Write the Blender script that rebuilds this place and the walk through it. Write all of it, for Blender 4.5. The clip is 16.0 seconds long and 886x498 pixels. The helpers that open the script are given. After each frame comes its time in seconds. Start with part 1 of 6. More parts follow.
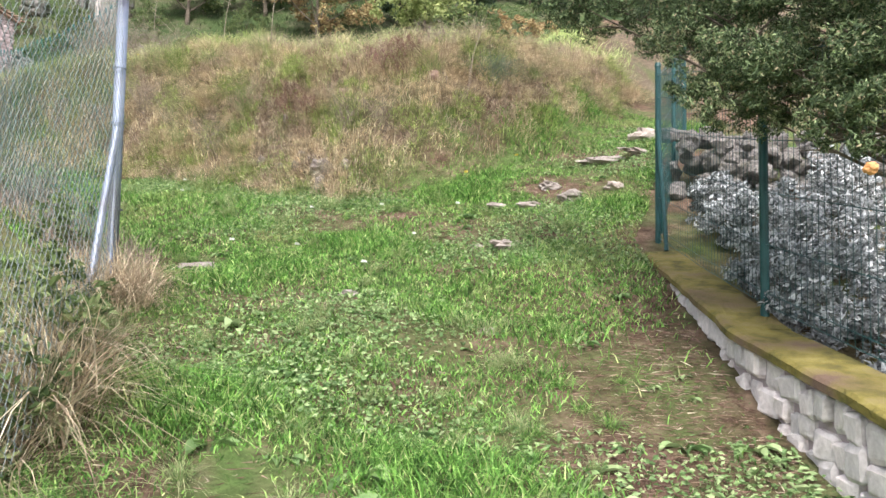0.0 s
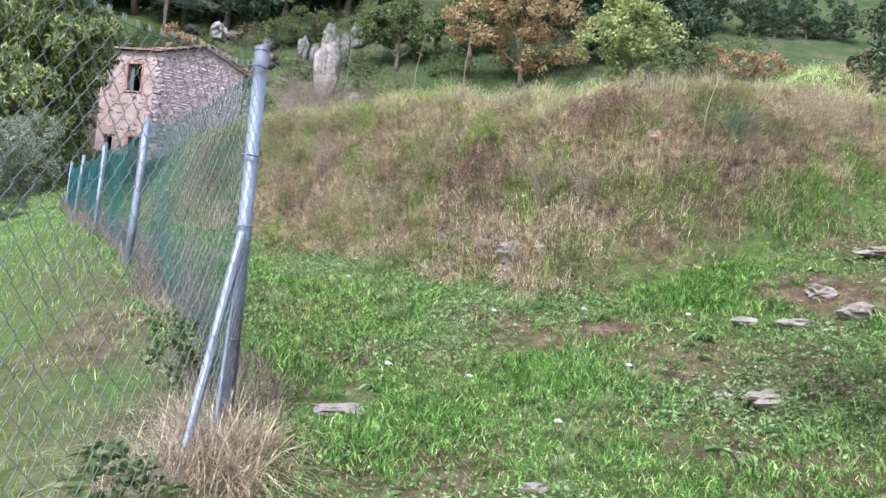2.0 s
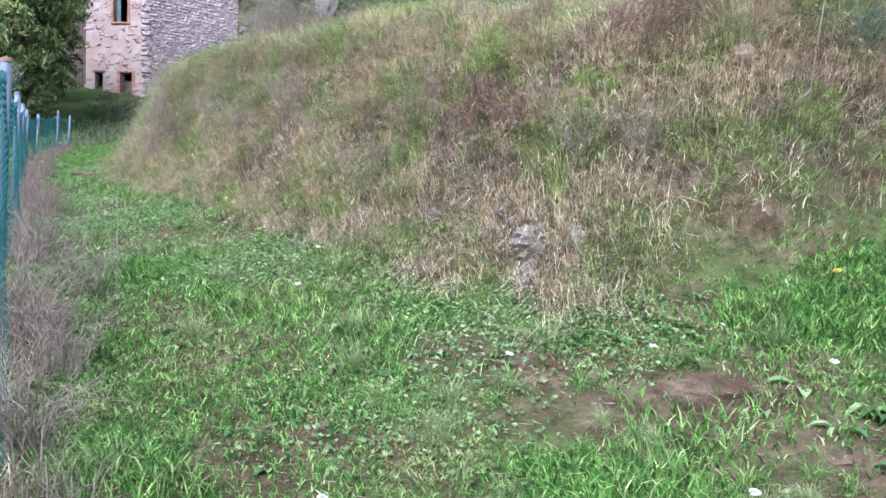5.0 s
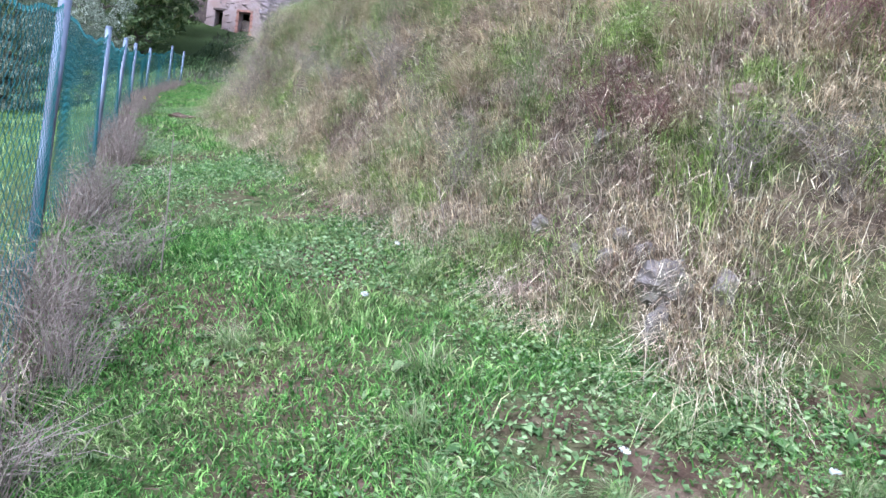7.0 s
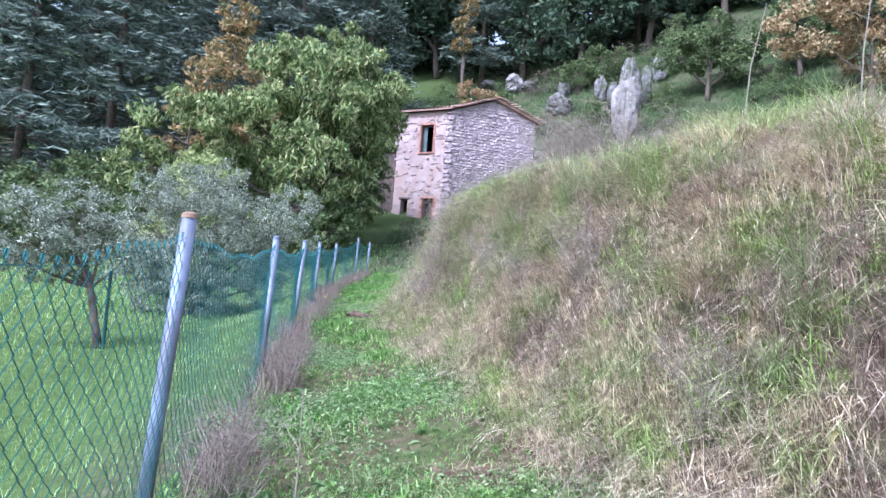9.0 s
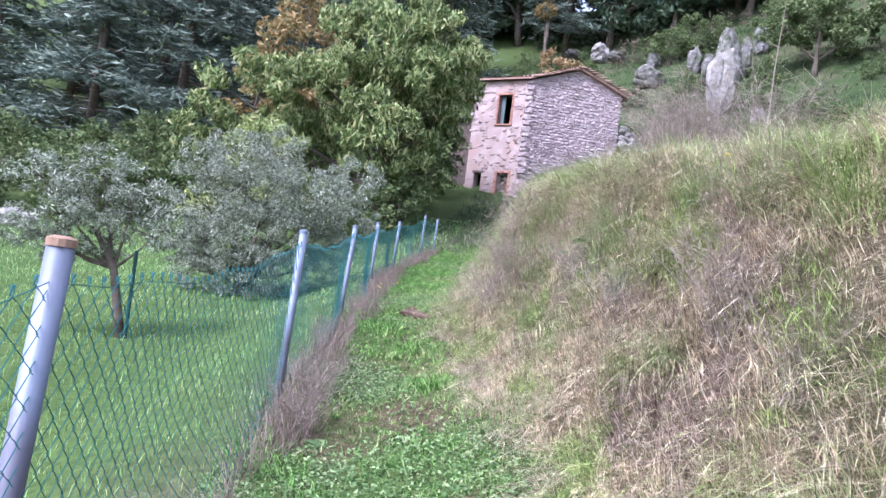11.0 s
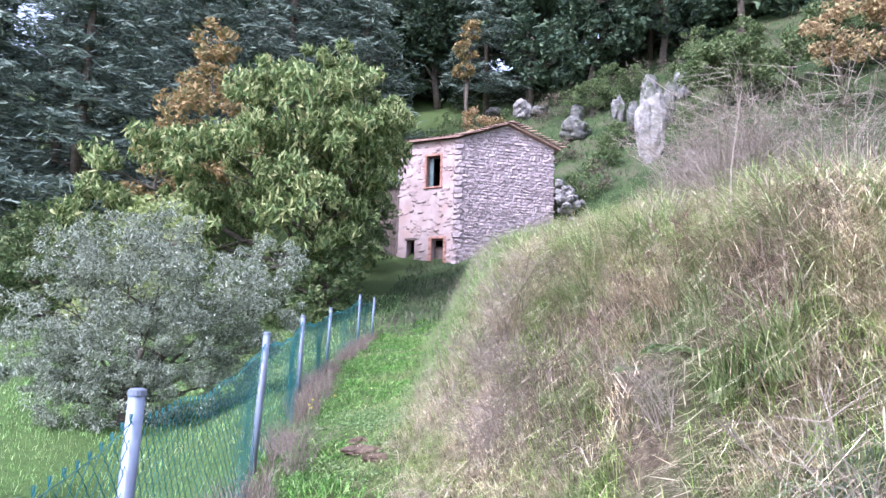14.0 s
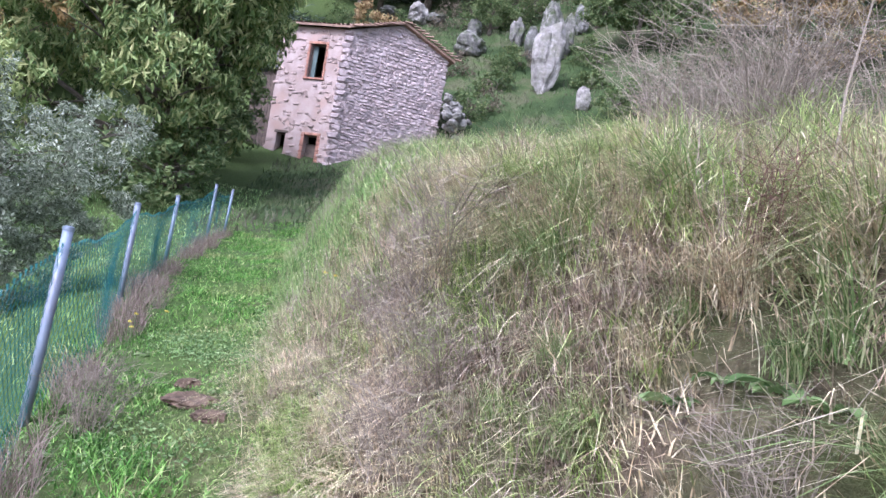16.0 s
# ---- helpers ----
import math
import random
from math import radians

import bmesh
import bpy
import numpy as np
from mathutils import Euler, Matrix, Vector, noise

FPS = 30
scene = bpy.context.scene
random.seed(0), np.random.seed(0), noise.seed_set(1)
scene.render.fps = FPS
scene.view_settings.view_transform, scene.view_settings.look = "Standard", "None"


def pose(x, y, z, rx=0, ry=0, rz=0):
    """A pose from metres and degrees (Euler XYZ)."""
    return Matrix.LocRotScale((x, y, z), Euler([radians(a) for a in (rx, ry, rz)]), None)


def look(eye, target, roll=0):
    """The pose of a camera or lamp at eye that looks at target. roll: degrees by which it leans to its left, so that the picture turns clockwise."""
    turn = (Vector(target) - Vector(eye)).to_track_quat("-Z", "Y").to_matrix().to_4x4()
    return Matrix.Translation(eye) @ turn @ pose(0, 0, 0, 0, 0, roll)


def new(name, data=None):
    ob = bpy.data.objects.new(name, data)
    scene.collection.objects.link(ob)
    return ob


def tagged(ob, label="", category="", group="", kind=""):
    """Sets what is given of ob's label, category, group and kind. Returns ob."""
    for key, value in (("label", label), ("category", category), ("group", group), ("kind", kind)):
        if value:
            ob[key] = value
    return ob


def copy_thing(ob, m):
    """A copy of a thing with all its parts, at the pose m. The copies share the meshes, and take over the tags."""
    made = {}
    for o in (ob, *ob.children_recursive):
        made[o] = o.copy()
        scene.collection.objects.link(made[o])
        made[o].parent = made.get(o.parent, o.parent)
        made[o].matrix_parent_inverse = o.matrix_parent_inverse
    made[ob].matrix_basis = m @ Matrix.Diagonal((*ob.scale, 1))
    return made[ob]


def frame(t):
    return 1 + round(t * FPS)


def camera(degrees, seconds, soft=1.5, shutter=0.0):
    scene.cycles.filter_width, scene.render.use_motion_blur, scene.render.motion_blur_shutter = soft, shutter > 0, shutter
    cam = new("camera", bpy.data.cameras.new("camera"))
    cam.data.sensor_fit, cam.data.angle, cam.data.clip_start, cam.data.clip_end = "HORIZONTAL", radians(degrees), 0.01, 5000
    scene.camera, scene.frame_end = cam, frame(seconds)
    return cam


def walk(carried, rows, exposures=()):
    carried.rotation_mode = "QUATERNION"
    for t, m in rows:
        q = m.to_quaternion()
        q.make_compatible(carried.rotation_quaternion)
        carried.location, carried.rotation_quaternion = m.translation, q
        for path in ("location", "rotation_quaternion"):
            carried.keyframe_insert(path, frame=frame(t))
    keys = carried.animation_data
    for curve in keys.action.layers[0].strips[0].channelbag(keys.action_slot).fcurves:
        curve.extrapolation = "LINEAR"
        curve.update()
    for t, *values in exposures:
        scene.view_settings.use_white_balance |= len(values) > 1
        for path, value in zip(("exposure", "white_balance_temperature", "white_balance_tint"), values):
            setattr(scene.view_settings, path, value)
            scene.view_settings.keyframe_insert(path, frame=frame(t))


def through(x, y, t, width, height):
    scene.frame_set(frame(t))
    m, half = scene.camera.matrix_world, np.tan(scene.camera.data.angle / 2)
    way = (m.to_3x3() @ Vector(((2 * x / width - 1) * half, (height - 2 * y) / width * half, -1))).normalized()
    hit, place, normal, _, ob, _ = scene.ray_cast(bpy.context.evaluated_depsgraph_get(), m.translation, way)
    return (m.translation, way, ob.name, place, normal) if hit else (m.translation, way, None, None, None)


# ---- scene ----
cam = camera(61.9, 16.0)
PATH = [
    (0, (-0.14, 0.18, 1.702), (0.964, 1.845, 1.795), 0.4),
    (0.5, (0.067, 0.475, 1.821), (1.149, 2.154, 1.911), 3.1),
    (1, (0.248, 0.815, 2.004), (1.107, 2.613, 2.172), 2.6),
    (1.5, (0.388, 1.109, 2.165), (1.056, 2.987, 2.328), 2.0),
    (2, (0.502, 1.451, 2.336), (1.126, 3.343, 2.508), 3.4),
    (2.5, (0.675, 1.75, 2.53), (1.269, 3.649, 2.733), 2.4),
    (3, (0.732, 2.04, 2.679), (1.391, 3.913, 2.919), 1.2),
    (3.5, (0.74, 2.272, 2.71), (1.406, 4.146, 2.918), 2.9),
    (4, (0.944, 2.629, 2.732), (1.503, 4.545, 2.858), 1.3),
    (4.2, (1.033, 2.764, 2.769), (1.592, 4.682, 2.856), 0.1),
    (6.3, (1.411, 3.822, 3.048), (2.008, 5.717, 2.815), 2.4),
    (6.5, (1.393, 3.88, 3.063), (1.944, 5.787, 2.82), 3.7),
    (7, (1.465, 4.113, 3.145), (1.798, 6.078, 2.98), 7.1),
    (7.5, (1.38, 4.365, 3.229), (1.547, 6.358, 3.281), 7.2),
    (8, (1.331, 4.6, 3.312), (1.395, 6.588, 3.519), 5.5),
    (8.5, (1.483, 4.953, 3.407), (1.305, 6.929, 3.659), 4.3),
    (8.7, (1.473, 5.126, 3.444), (1.275, 7.1, 3.689), 4.1),
    (10.8, (1.279, 6.738, 3.865), (0.955, 8.706, 4.019), 7.3),
    (11, (1.266, 6.904, 3.93), (0.879, 8.862, 4.066), 7.2),
    (11.5, (1.121, 7.22, 4.028), (0.668, 9.164, 4.164), 7.0),
    (12, (0.957, 7.596, 4.136), (0.533, 9.539, 4.35), 4.9),
    (12.5, (0.888, 8.078, 4.249), (0.504, 10.02, 4.533), 2.0),
    (12.7, (0.829, 8.263, 4.248), (0.49, 10.214, 4.53), 2.3),
    (13, (0.759, 8.551, 4.29), (0.525, 10.518, 4.565), 2.1),
    (13.5, (0.651, 8.983, 4.324), (0.441, 10.95, 4.622), 2.2),
    (14, (0.58, 9.428, 4.392), (0.368, 11.389, 4.722), 1.5),
    (14.5, (0.462, 9.859, 4.435), (0.368, 11.829, 4.765), 2.4),
    (15, (0.413, 10.32, 4.442), (0.504, 12.314, 4.571), 5.0),
    (15.5, (0.338, 10.707, 4.532), (0.562, 12.693, 4.621), 7.2),
    (16, (0.23, 11.01, 4.626), (0.408, 12.999, 4.747), 8.7),
]
walk(cam, [(t, look(eye, target, roll)) for t, eye, target, roll in PATH],
     [(0, 1.74, 6550, 11), (1, 1.82, 6200, 12), (2, 1.58, 5850, 13), (3, 1.56, 5700, 13), (6.5, 1.55, 5200, 14), (8.5, 1.8, 5080, 18), (11, 1.8, 5380, 24), (14, 1.98, 5380, 24), (16, 1.62, 5450, 20)])

# ---- world and light: an overcast afternoon ----
world = bpy.data.worlds.new("world")
scene.world = world
world.use_nodes = True
wn = world.node_tree
sky = wn.nodes.new("ShaderNodeTexSky")
sky.sky_type = "NISHITA"
sky.sun_disc = False
sky.sun_elevation, sky.sun_rotation = radians(48), radians(215)
sky.air_density, sky.dust_density, sky.ozone_density = 1.0, 3.0, 1.0
mute = wn.nodes.new("ShaderNodeHueSaturation")
mute.inputs["Saturation"].default_value = 0.5
wn.links.new(sky.outputs[0], mute.inputs["Color"])
wn.links.new(mute.outputs[0], wn.nodes["Background"].inputs[0])
wn.nodes["Background"].inputs[1].default_value = 0.13
sun = new("sun", bpy.data.lights.new("sun", "SUN"))
sun.data.energy, sun.data.angle, sun.data.color = 1.5, radians(14), (1.0, 0.98, 0.95)
sun.matrix_world = look((0, 0, 0), (math.cos(radians(48)) * 0.57, math.cos(radians(48)) * 0.82, -math.sin(radians(48))))


# ---- materials ----
def material(name, rough=0.8, metal=0.0, spec=0.3):
    m = bpy.data.materials.new(name)
    m.use_nodes = True
    b = m.node_tree.nodes["Principled BSDF"]
    b.inputs["Roughness"].default_value = rough
    b.inputs["Metallic"].default_value = metal
    b.inputs["Specular IOR Level"].default_value = spec
    return m, m.node_tree, b


def ramp(nt, fac, stops):
    r = nt.nodes.new("ShaderNodeValToRGB")
    e = r.color_ramp.elements
    while len(e) < len(stops):
        e.new(0.5)
    for k, (p, c) in enumerate(stops):
        e[k].position, e[k].color = p, (*c, 1)
    nt.links.new(fac, r.inputs[0])
    return r.outputs[0]


def noise_out(nt, scale, detail=4.0, rough=0.6, coords="Object"):
    c = nt.nodes.new("ShaderNodeTexCoord")
    n = nt.nodes.new("ShaderNodeTexNoise")
    n.inputs["Scale"].default_value, n.inputs["Detail"].default_value, n.inputs["Roughness"].default_value = scale, detail, rough
    nt.links.new(c.outputs[coords], n.inputs["Vector"])
    return n.outputs["Fac"]


def mixed(nt, fac, a, b, mode="MIX"):
    x = nt.nodes.new("ShaderNodeMix")
    x.data_type, x.blend_type = "RGBA", mode
    for sock, v in ((x.inputs[0], fac), (x.inputs[6], a), (x.inputs[7], b)):
        if isinstance(v, (int, float)):
            sock.default_value = v
        elif isinstance(v, tuple):
            sock.default_value = (*v, 1)
        else:
            nt.links.new(v, sock)
    return x.outputs[2]


def bumped(nt, b, height, strength=0.3, dist=0.02):
    k = nt.nodes.new("ShaderNodeBump")
    k.inputs["Strength"].default_value, k.inputs["Distance"].default_value = strength, dist
    nt.links.new(height, k.inputs["Height"])
    nt.links.new(k.outputs[0], b.inputs["Normal"])


def leafy(name, stops, patch=None, patch_scale=0.6, patch_at=(0.5, 0.62), rough=0.6, through=0.25, grey=0.15, mottle=0):
    """Leaves and blades: a colour by island, patches of another colour, some light through."""
    m, nt, b = material(name, rough, 0, 0.25)
    soft = lambda st: [(p, tuple((1 - grey) * v + grey * (0.25 * q[0] + 0.65 * q[1] + 0.1 * q[2]) for v in q)) for p, q in st]
    stops, patch = soft(stops), patch and soft(patch)
    g = nt.nodes.new("ShaderNodeNewGeometry")
    col = ramp(nt, g.outputs["Random Per Island"], stops)
    if patch:
        f = ramp(nt, noise_out(nt, patch_scale, 3), [(patch_at[0], (0, 0, 0)), (patch_at[1], (1, 1, 1))])
        col = mixed(nt, f, col, ramp(nt, g.outputs["Random Per Island"], patch))
    if mottle:
        col = mixed(nt, 1.0, col, ramp(nt, noise_out(nt, mottle, 3, 0.6), [(0.38, (0.5, 0.52, 0.5)), (0.5, (1, 1, 1)), (0.62, (1.42, 1.4, 1.4))]), "MULTIPLY")
    nt.links.new(col, b.inputs["Base Color"])
    if through:
        t = nt.nodes.new("ShaderNodeBsdfTranslucent")
        nt.links.new(col, t.inputs["Color"])
        x = nt.nodes.new("ShaderNodeMixShader")
        x.inputs[0].default_value = through
        nt.links.new(b.outputs[0], x.inputs[1])
        nt.links.new(t.outputs[0], x.inputs[2])
        nt.links.new(x.outputs[0], nt.nodes["Material Output"].inputs[0])
    return m


def rough_surface(name, stops, scale=6.0, fine=40.0, rough=0.9, bump=0.5, dist=0.02, metal=0.0, by_object=0.0, stain=None, stain_scale=1.5):
    m, nt, b = material(name, rough, metal)
    col = ramp(nt, noise_out(nt, scale, 6), stops)
    if by_object:
        oi = nt.nodes.new("ShaderNodeObjectInfo")
        g = nt.nodes.new("ShaderNodeNewGeometry")
        add = nt.nodes.new("ShaderNodeMath")
        add.operation = "ADD"
        nt.links.new(oi.outputs["Random"], add.inputs[0])
        nt.links.new(g.outputs["Random Per Island"], add.inputs[1])
        fr = nt.nodes.new("ShaderNodeMath")
        fr.operation = "FRACT"
        nt.links.new(add.outputs[0], fr.inputs[0])
        lo, hi = 1 - by_object, 1 + by_object * 0.4
        col = mixed(nt, 1.0, col, ramp(nt, fr.outputs[0], [(0, (lo, lo, lo)), (1, (hi, hi * 0.97, hi * 0.95))]), "MULTIPLY")
    if stain:
        f = ramp(nt, noise_out(nt, stain_scale, 5), [(0.45, (0, 0, 0)), (0.65, (1, 1, 1))])
        col = mixed(nt, f, col, stain)
    nt.links.new(col, b.inputs["Base Color"])
    bumped(nt, b, noise_out(nt, fine, 5), bump, dist)
    return m


def soil_material():
    m, nt, b = material("grassy_soil", 0.95, 0, 0.1)
    soil = ramp(nt, noise_out(nt, 9, 6), [(0.32, (0.045, 0.027, 0.019)), (0.5, (0.105, 0.068, 0.048)), (0.72, (0.22, 0.155, 0.115))])
    green = ramp(nt, noise_out(nt, 14, 5), [(0.3, (0.045, 0.075, 0.022)), (0.6, (0.085, 0.135, 0.04)), (0.8, (0.14, 0.20, 0.065))])
    f = ramp(nt, noise_out(nt, 1.1, 5), [(0.34, (1, 1, 1)), (0.58, (0, 0, 0))])
    sep = nt.nodes.new("ShaderNodeSeparateXYZ")
    nt.links.new(nt.nodes.new("ShaderNodeTexCoord").outputs["Object"], sep.inputs[0])
    side = nt.nodes.new("ShaderNodeMapRange")
    side.inputs[1].default_value, side.inputs[2].default_value, side.inputs[3].default_value = -1.6, 0.4, 0.0
    nt.links.new(sep.outputs[0], side.inputs[0])
    f = mixed(nt, side.outputs[0], (1, 1, 1), f)
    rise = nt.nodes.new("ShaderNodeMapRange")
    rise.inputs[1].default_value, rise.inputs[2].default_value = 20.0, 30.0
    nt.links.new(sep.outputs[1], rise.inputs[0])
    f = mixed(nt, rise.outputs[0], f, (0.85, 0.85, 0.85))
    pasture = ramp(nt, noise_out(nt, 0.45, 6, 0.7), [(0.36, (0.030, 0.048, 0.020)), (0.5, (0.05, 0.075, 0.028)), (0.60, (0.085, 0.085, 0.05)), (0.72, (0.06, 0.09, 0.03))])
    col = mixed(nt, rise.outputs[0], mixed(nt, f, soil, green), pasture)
    side2 = nt.nodes.new("ShaderNodeMapRange")
    side2.inputs[1].default_value, side2.inputs[2].default_value = -5.0, -2.5
    nt.links.new(sep.outputs[0], side2.inputs[0])
    col = mixed(nt, side2.outputs[0], mixed(nt, f, soil, green), col)
    nt.links.new(col, b.inputs["Base Color"])
    bumped(nt, b, noise_out(nt, 25, 6), 0.8, 0.05)
    return m


SOIL = soil_material()
THATCH = rough_surface("matted_dead_thatch", [(0.3, (0.045, 0.032, 0.022)), (0.5, (0.13, 0.095, 0.065)), (0.72, (0.28, 0.22, 0.15))], 22, 60, 0.95, 0.9, 0.04, stain=(0.09, 0.10, 0.04), stain_scale=2.0)
SLOPE = leafy("slope_blades", [(0, (0.10, 0.20, 0.05)), (0.5, (0.19, 0.31, 0.09)), (1, (0.36, 0.42, 0.18))], [(0, (0.26, 0.28, 0.12)), (1, (0.45, 0.42, 0.25))], 0.8, (0.55, 0.65), grey=0.05, mottle=7)
HILL = leafy("hillside_blades", [(0, (0.03, 0.055, 0.018)), (0.6, (0.06, 0.10, 0.03)), (1, (0.12, 0.15, 0.06))], [(0, (0.08, 0.08, 0.05)), (1, (0.16, 0.14, 0.10))], 0.3, (0.48, 0.6))
LAWN = leafy("lawn_blades", [(0, (0.035, 0.09, 0.018)), (0.45, (0.11, 0.25, 0.05)), (0.85, (0.25, 0.45, 0.11)), (1, (0.50, 0.50, 0.26))],
             [(0, (0.17, 0.23, 0.07)), (0.6, (0.28, 0.34, 0.13)), (1, (0.42, 0.36, 0.22))], 0.9, (0.53, 0.69), grey=0.0, mottle=14)
MEADOW = leafy("meadow_blades", [(0, (0.09, 0.19, 0.045)), (0.5, (0.22, 0.40, 0.11)), (1, (0.44, 0.57, 0.22))], [(0, (0.17, 0.24, 0.075)), (0.6, (0.32, 0.42, 0.15)), (1, (0.52, 0.55, 0.27))], 0.7, (0.5, 0.66), grey=0.1, mottle=7)
def bank_blades():
    """Dry bank growth: straw, green and mauve in patches the size of a clump."""
    m, nt, b = material("dry_grass_blades", 0.65, 0, 0.2)
    r = nt.nodes.new("ShaderNodeNewGeometry").outputs["Random Per Island"]
    straw = ramp(nt, r, [(0, (0.34, 0.25, 0.175)), (0.5, (0.62, 0.50, 0.355)), (1, (0.82, 0.74, 0.57))])
    green = ramp(nt, r, [(0, (0.10, 0.16, 0.035)), (0.5, (0.26, 0.37, 0.10)), (0.85, (0.44, 0.52, 0.20)), (1, (0.66, 0.62, 0.38))])
    mauve = ramp(nt, r, [(0, (0.18, 0.115, 0.095)), (0.5, (0.40, 0.30, 0.25)), (1, (0.66, 0.56, 0.48))])
    f = ramp(nt, noise_out(nt, 1.9, 4, 0.7), [(0.48, (0, 0, 0)), (0.54, (1, 1, 1))])
    g = ramp(nt, noise_out(nt, 1.25, 5, 0.75), [(0.53, (0, 0, 0)), (0.58, (1, 1, 1))])
    col = mixed(nt, g, mixed(nt, f, straw, green), mauve)
    # random dark tones in the colour also stand in for shadows between clumps
    tone = ramp(nt, noise_out(nt, 4.5, 4, 0.7), [(0.36, (0.5, 0.48, 0.45)), (0.48, (1, 1, 1)), (0.66, (1.15, 1.15, 1.12))])
    col = mixed(nt, 1.0, col, tone, "MULTIPLY")
    fine = ramp(nt, noise_out(nt, 15, 3, 0.6), [(0.38, (0.42, 0.40, 0.37)), (0.5, (1.0, 1.0, 1.0)), (0.62, (1.55, 1.55, 1.5))])
    col = mixed(nt, 1.0, col, fine, "MULTIPLY")
    nt.links.new(col, b.inputs["Base Color"])
    t = nt.nodes.new("ShaderNodeBsdfTranslucent")
    nt.links.new(col, t.inputs["Color"])
    x = nt.nodes.new("ShaderNodeMixShader")
    x.inputs[0].default_value = 0.2
    nt.links.new(b.outputs[0], x.inputs[1])
    nt.links.new(t.outputs[0], x.inputs[2])
    nt.links.new(x.outputs[0], nt.nodes["Material Output"].inputs[0])
    return m


DRY = bank_blades()
MAUVE = leafy("faded_mauve_stems", [(0, (0.13, 0.085, 0.07)), (0.5, (0.26, 0.185, 0.155)), (1, (0.42, 0.33, 0.27))])
LITTER = leafy("reddish_litter", [(0, (0.07, 0.035, 0.025)), (0.6, (0.20, 0.11, 0.08)), (0.9, (0.34, 0.24, 0.17)), (1, (0.55, 0.46, 0.34))], through=0.1)
STRAW = leafy("straw_blades", [(0, (0.30, 0.21, 0.13)), (0.5, (0.50, 0.39, 0.25)), (1, (0.70, 0.60, 0.42))], mottle=12)
CREST = leafy("crest_grass_blades", [(0, (0.19, 0.29, 0.07)), (0.5, (0.44, 0.57, 0.19)), (1, (0.70, 0.73, 0.38))],
              [(0, (0.48, 0.36, 0.26)), (1, (0.72, 0.60, 0.45))], 0.5, (0.52, 0.6), grey=0.05, mottle=9)
TUFT = leafy("tuft_blades", [(0, (0.09, 0.16, 0.04)), (0.4, (0.22, 0.32, 0.09)), (0.8, (0.38, 0.44, 0.18)), (1, (0.56, 0.51, 0.30))])
BLUE_TUFT = leafy("grey_green_blades", [(0, (0.10, 0.17, 0.12)), (1, (0.25, 0.34, 0.25))])
WEED = leafy("weed_leaf", [(0, (0.08, 0.17, 0.045)), (0.6, (0.20, 0.32, 0.10)), (1, (0.36, 0.47, 0.20))], rough=0.45)
RED_TWIG = leafy("red_brown_twig", [(0, (0.10, 0.045, 0.04)), (1, (0.27, 0.14, 0.11))], through=0.1)
TWIG = leafy("grey_brown_twig", [(0, (0.12, 0.09, 0.07)), (1, (0.36, 0.29, 0.23))], through=0.0)
OLIVE = leafy("olive_leaf", [(0, (0.05, 0.065, 0.032)), (0.5, (0.22, 0.26, 0.17)), (0.85, (0.44, 0.475, 0.36)), (1, (0.68, 0.70, 0.59))], rough=0.5)
WALNUT = leafy("broad_leaf", [(0, (0.05, 0.09, 0.025)), (0.4, (0.15, 0.22, 0.06)), (0.8, (0.34, 0.39, 0.15)), (1, (0.52, 0.49, 0.22))], grey=0.08)
AUTUMN = leafy("autumn_leaf", [(0, (0.13, 0.14, 0.04)), (0.4, (0.30, 0.24, 0.08)), (0.75, (0.42, 0.25, 0.09)), (1, (0.50, 0.36, 0.15))])
RUST = leafy("rust_leaf", [(0, (0.20, 0.12, 0.055)), (0.5, (0.42, 0.27, 0.12)), (1, (0.52, 0.43, 0.19))])
BROWN = leafy("dead_brown_leaf", [(0, (0.09, 0.065, 0.045)), (1, (0.25, 0.20, 0.14))])
YELLOW_GREEN = leafy("yellow_green_leaf", [(0, (0.18, 0.25, 0.055)), (1, (0.48, 0.52, 0.18))])
SHRUB = leafy("shrub_leaf", [(0, (0.05, 0.09, 0.025)), (0.6, (0.12, 0.18, 0.05)), (1, (0.24, 0.27, 0.10))])
DARK = leafy("dark_forest_leaf", [(0, (0.02, 0.045, 0.026)), (0.6, (0.06, 0.105, 0.055)), (1, (0.13, 0.185, 0.085))], through=0.15)
NEEDLE = leafy("dark_needles", [(0, (0.055, 0.083, 0.068)), (0.6, (0.135, 0.185, 0.14)), (1, (0.27, 0.33, 0.25))], through=0.1)
JUNIPER = leafy("juniper_foliage", [(0, (0.02, 0.038, 0.014)), (0.55, (0.07, 0.115, 0.04)), (0.9, (0.22, 0.29, 0.12)), (1, (0.30, 0.21, 0.13))], through=0.12)
SILVER = leafy("silver_grey_leaf", [(0, (0.10, 0.11, 0.105)), (0.6, (0.30, 0.32, 0.33)), (1, (0.72, 0.74, 0.76))])
BARK = rough_surface("bark", [(0.3, (0.05, 0.04, 0.03)), (0.7, (0.17, 0.14, 0.11))], 8, 30, 0.95, 0.8)
GALV = rough_surface("galvanised_steel", [(0.3, (0.17, 0.20, 0.27)), (0.7, (0.28, 0.32, 0.41))], 12, 60, 0.55, 0.15, 0.004, 0.4, stain=(0.15, 0.15, 0.19), stain_scale=3)
RUSTY = rough_surface("rusty_cap", [(0.3, (0.20, 0.11, 0.07)), (0.7, (0.36, 0.25, 0.18))], 12, 60, 0.8, 0.3, 0.004)
GREY_WIRE = rough_surface("dull_grey_wire", [(0.3, (0.13, 0.15, 0.15)), (0.7, (0.26, 0.29, 0.29))], 6, 60, 0.5, 0.1, 0.002)
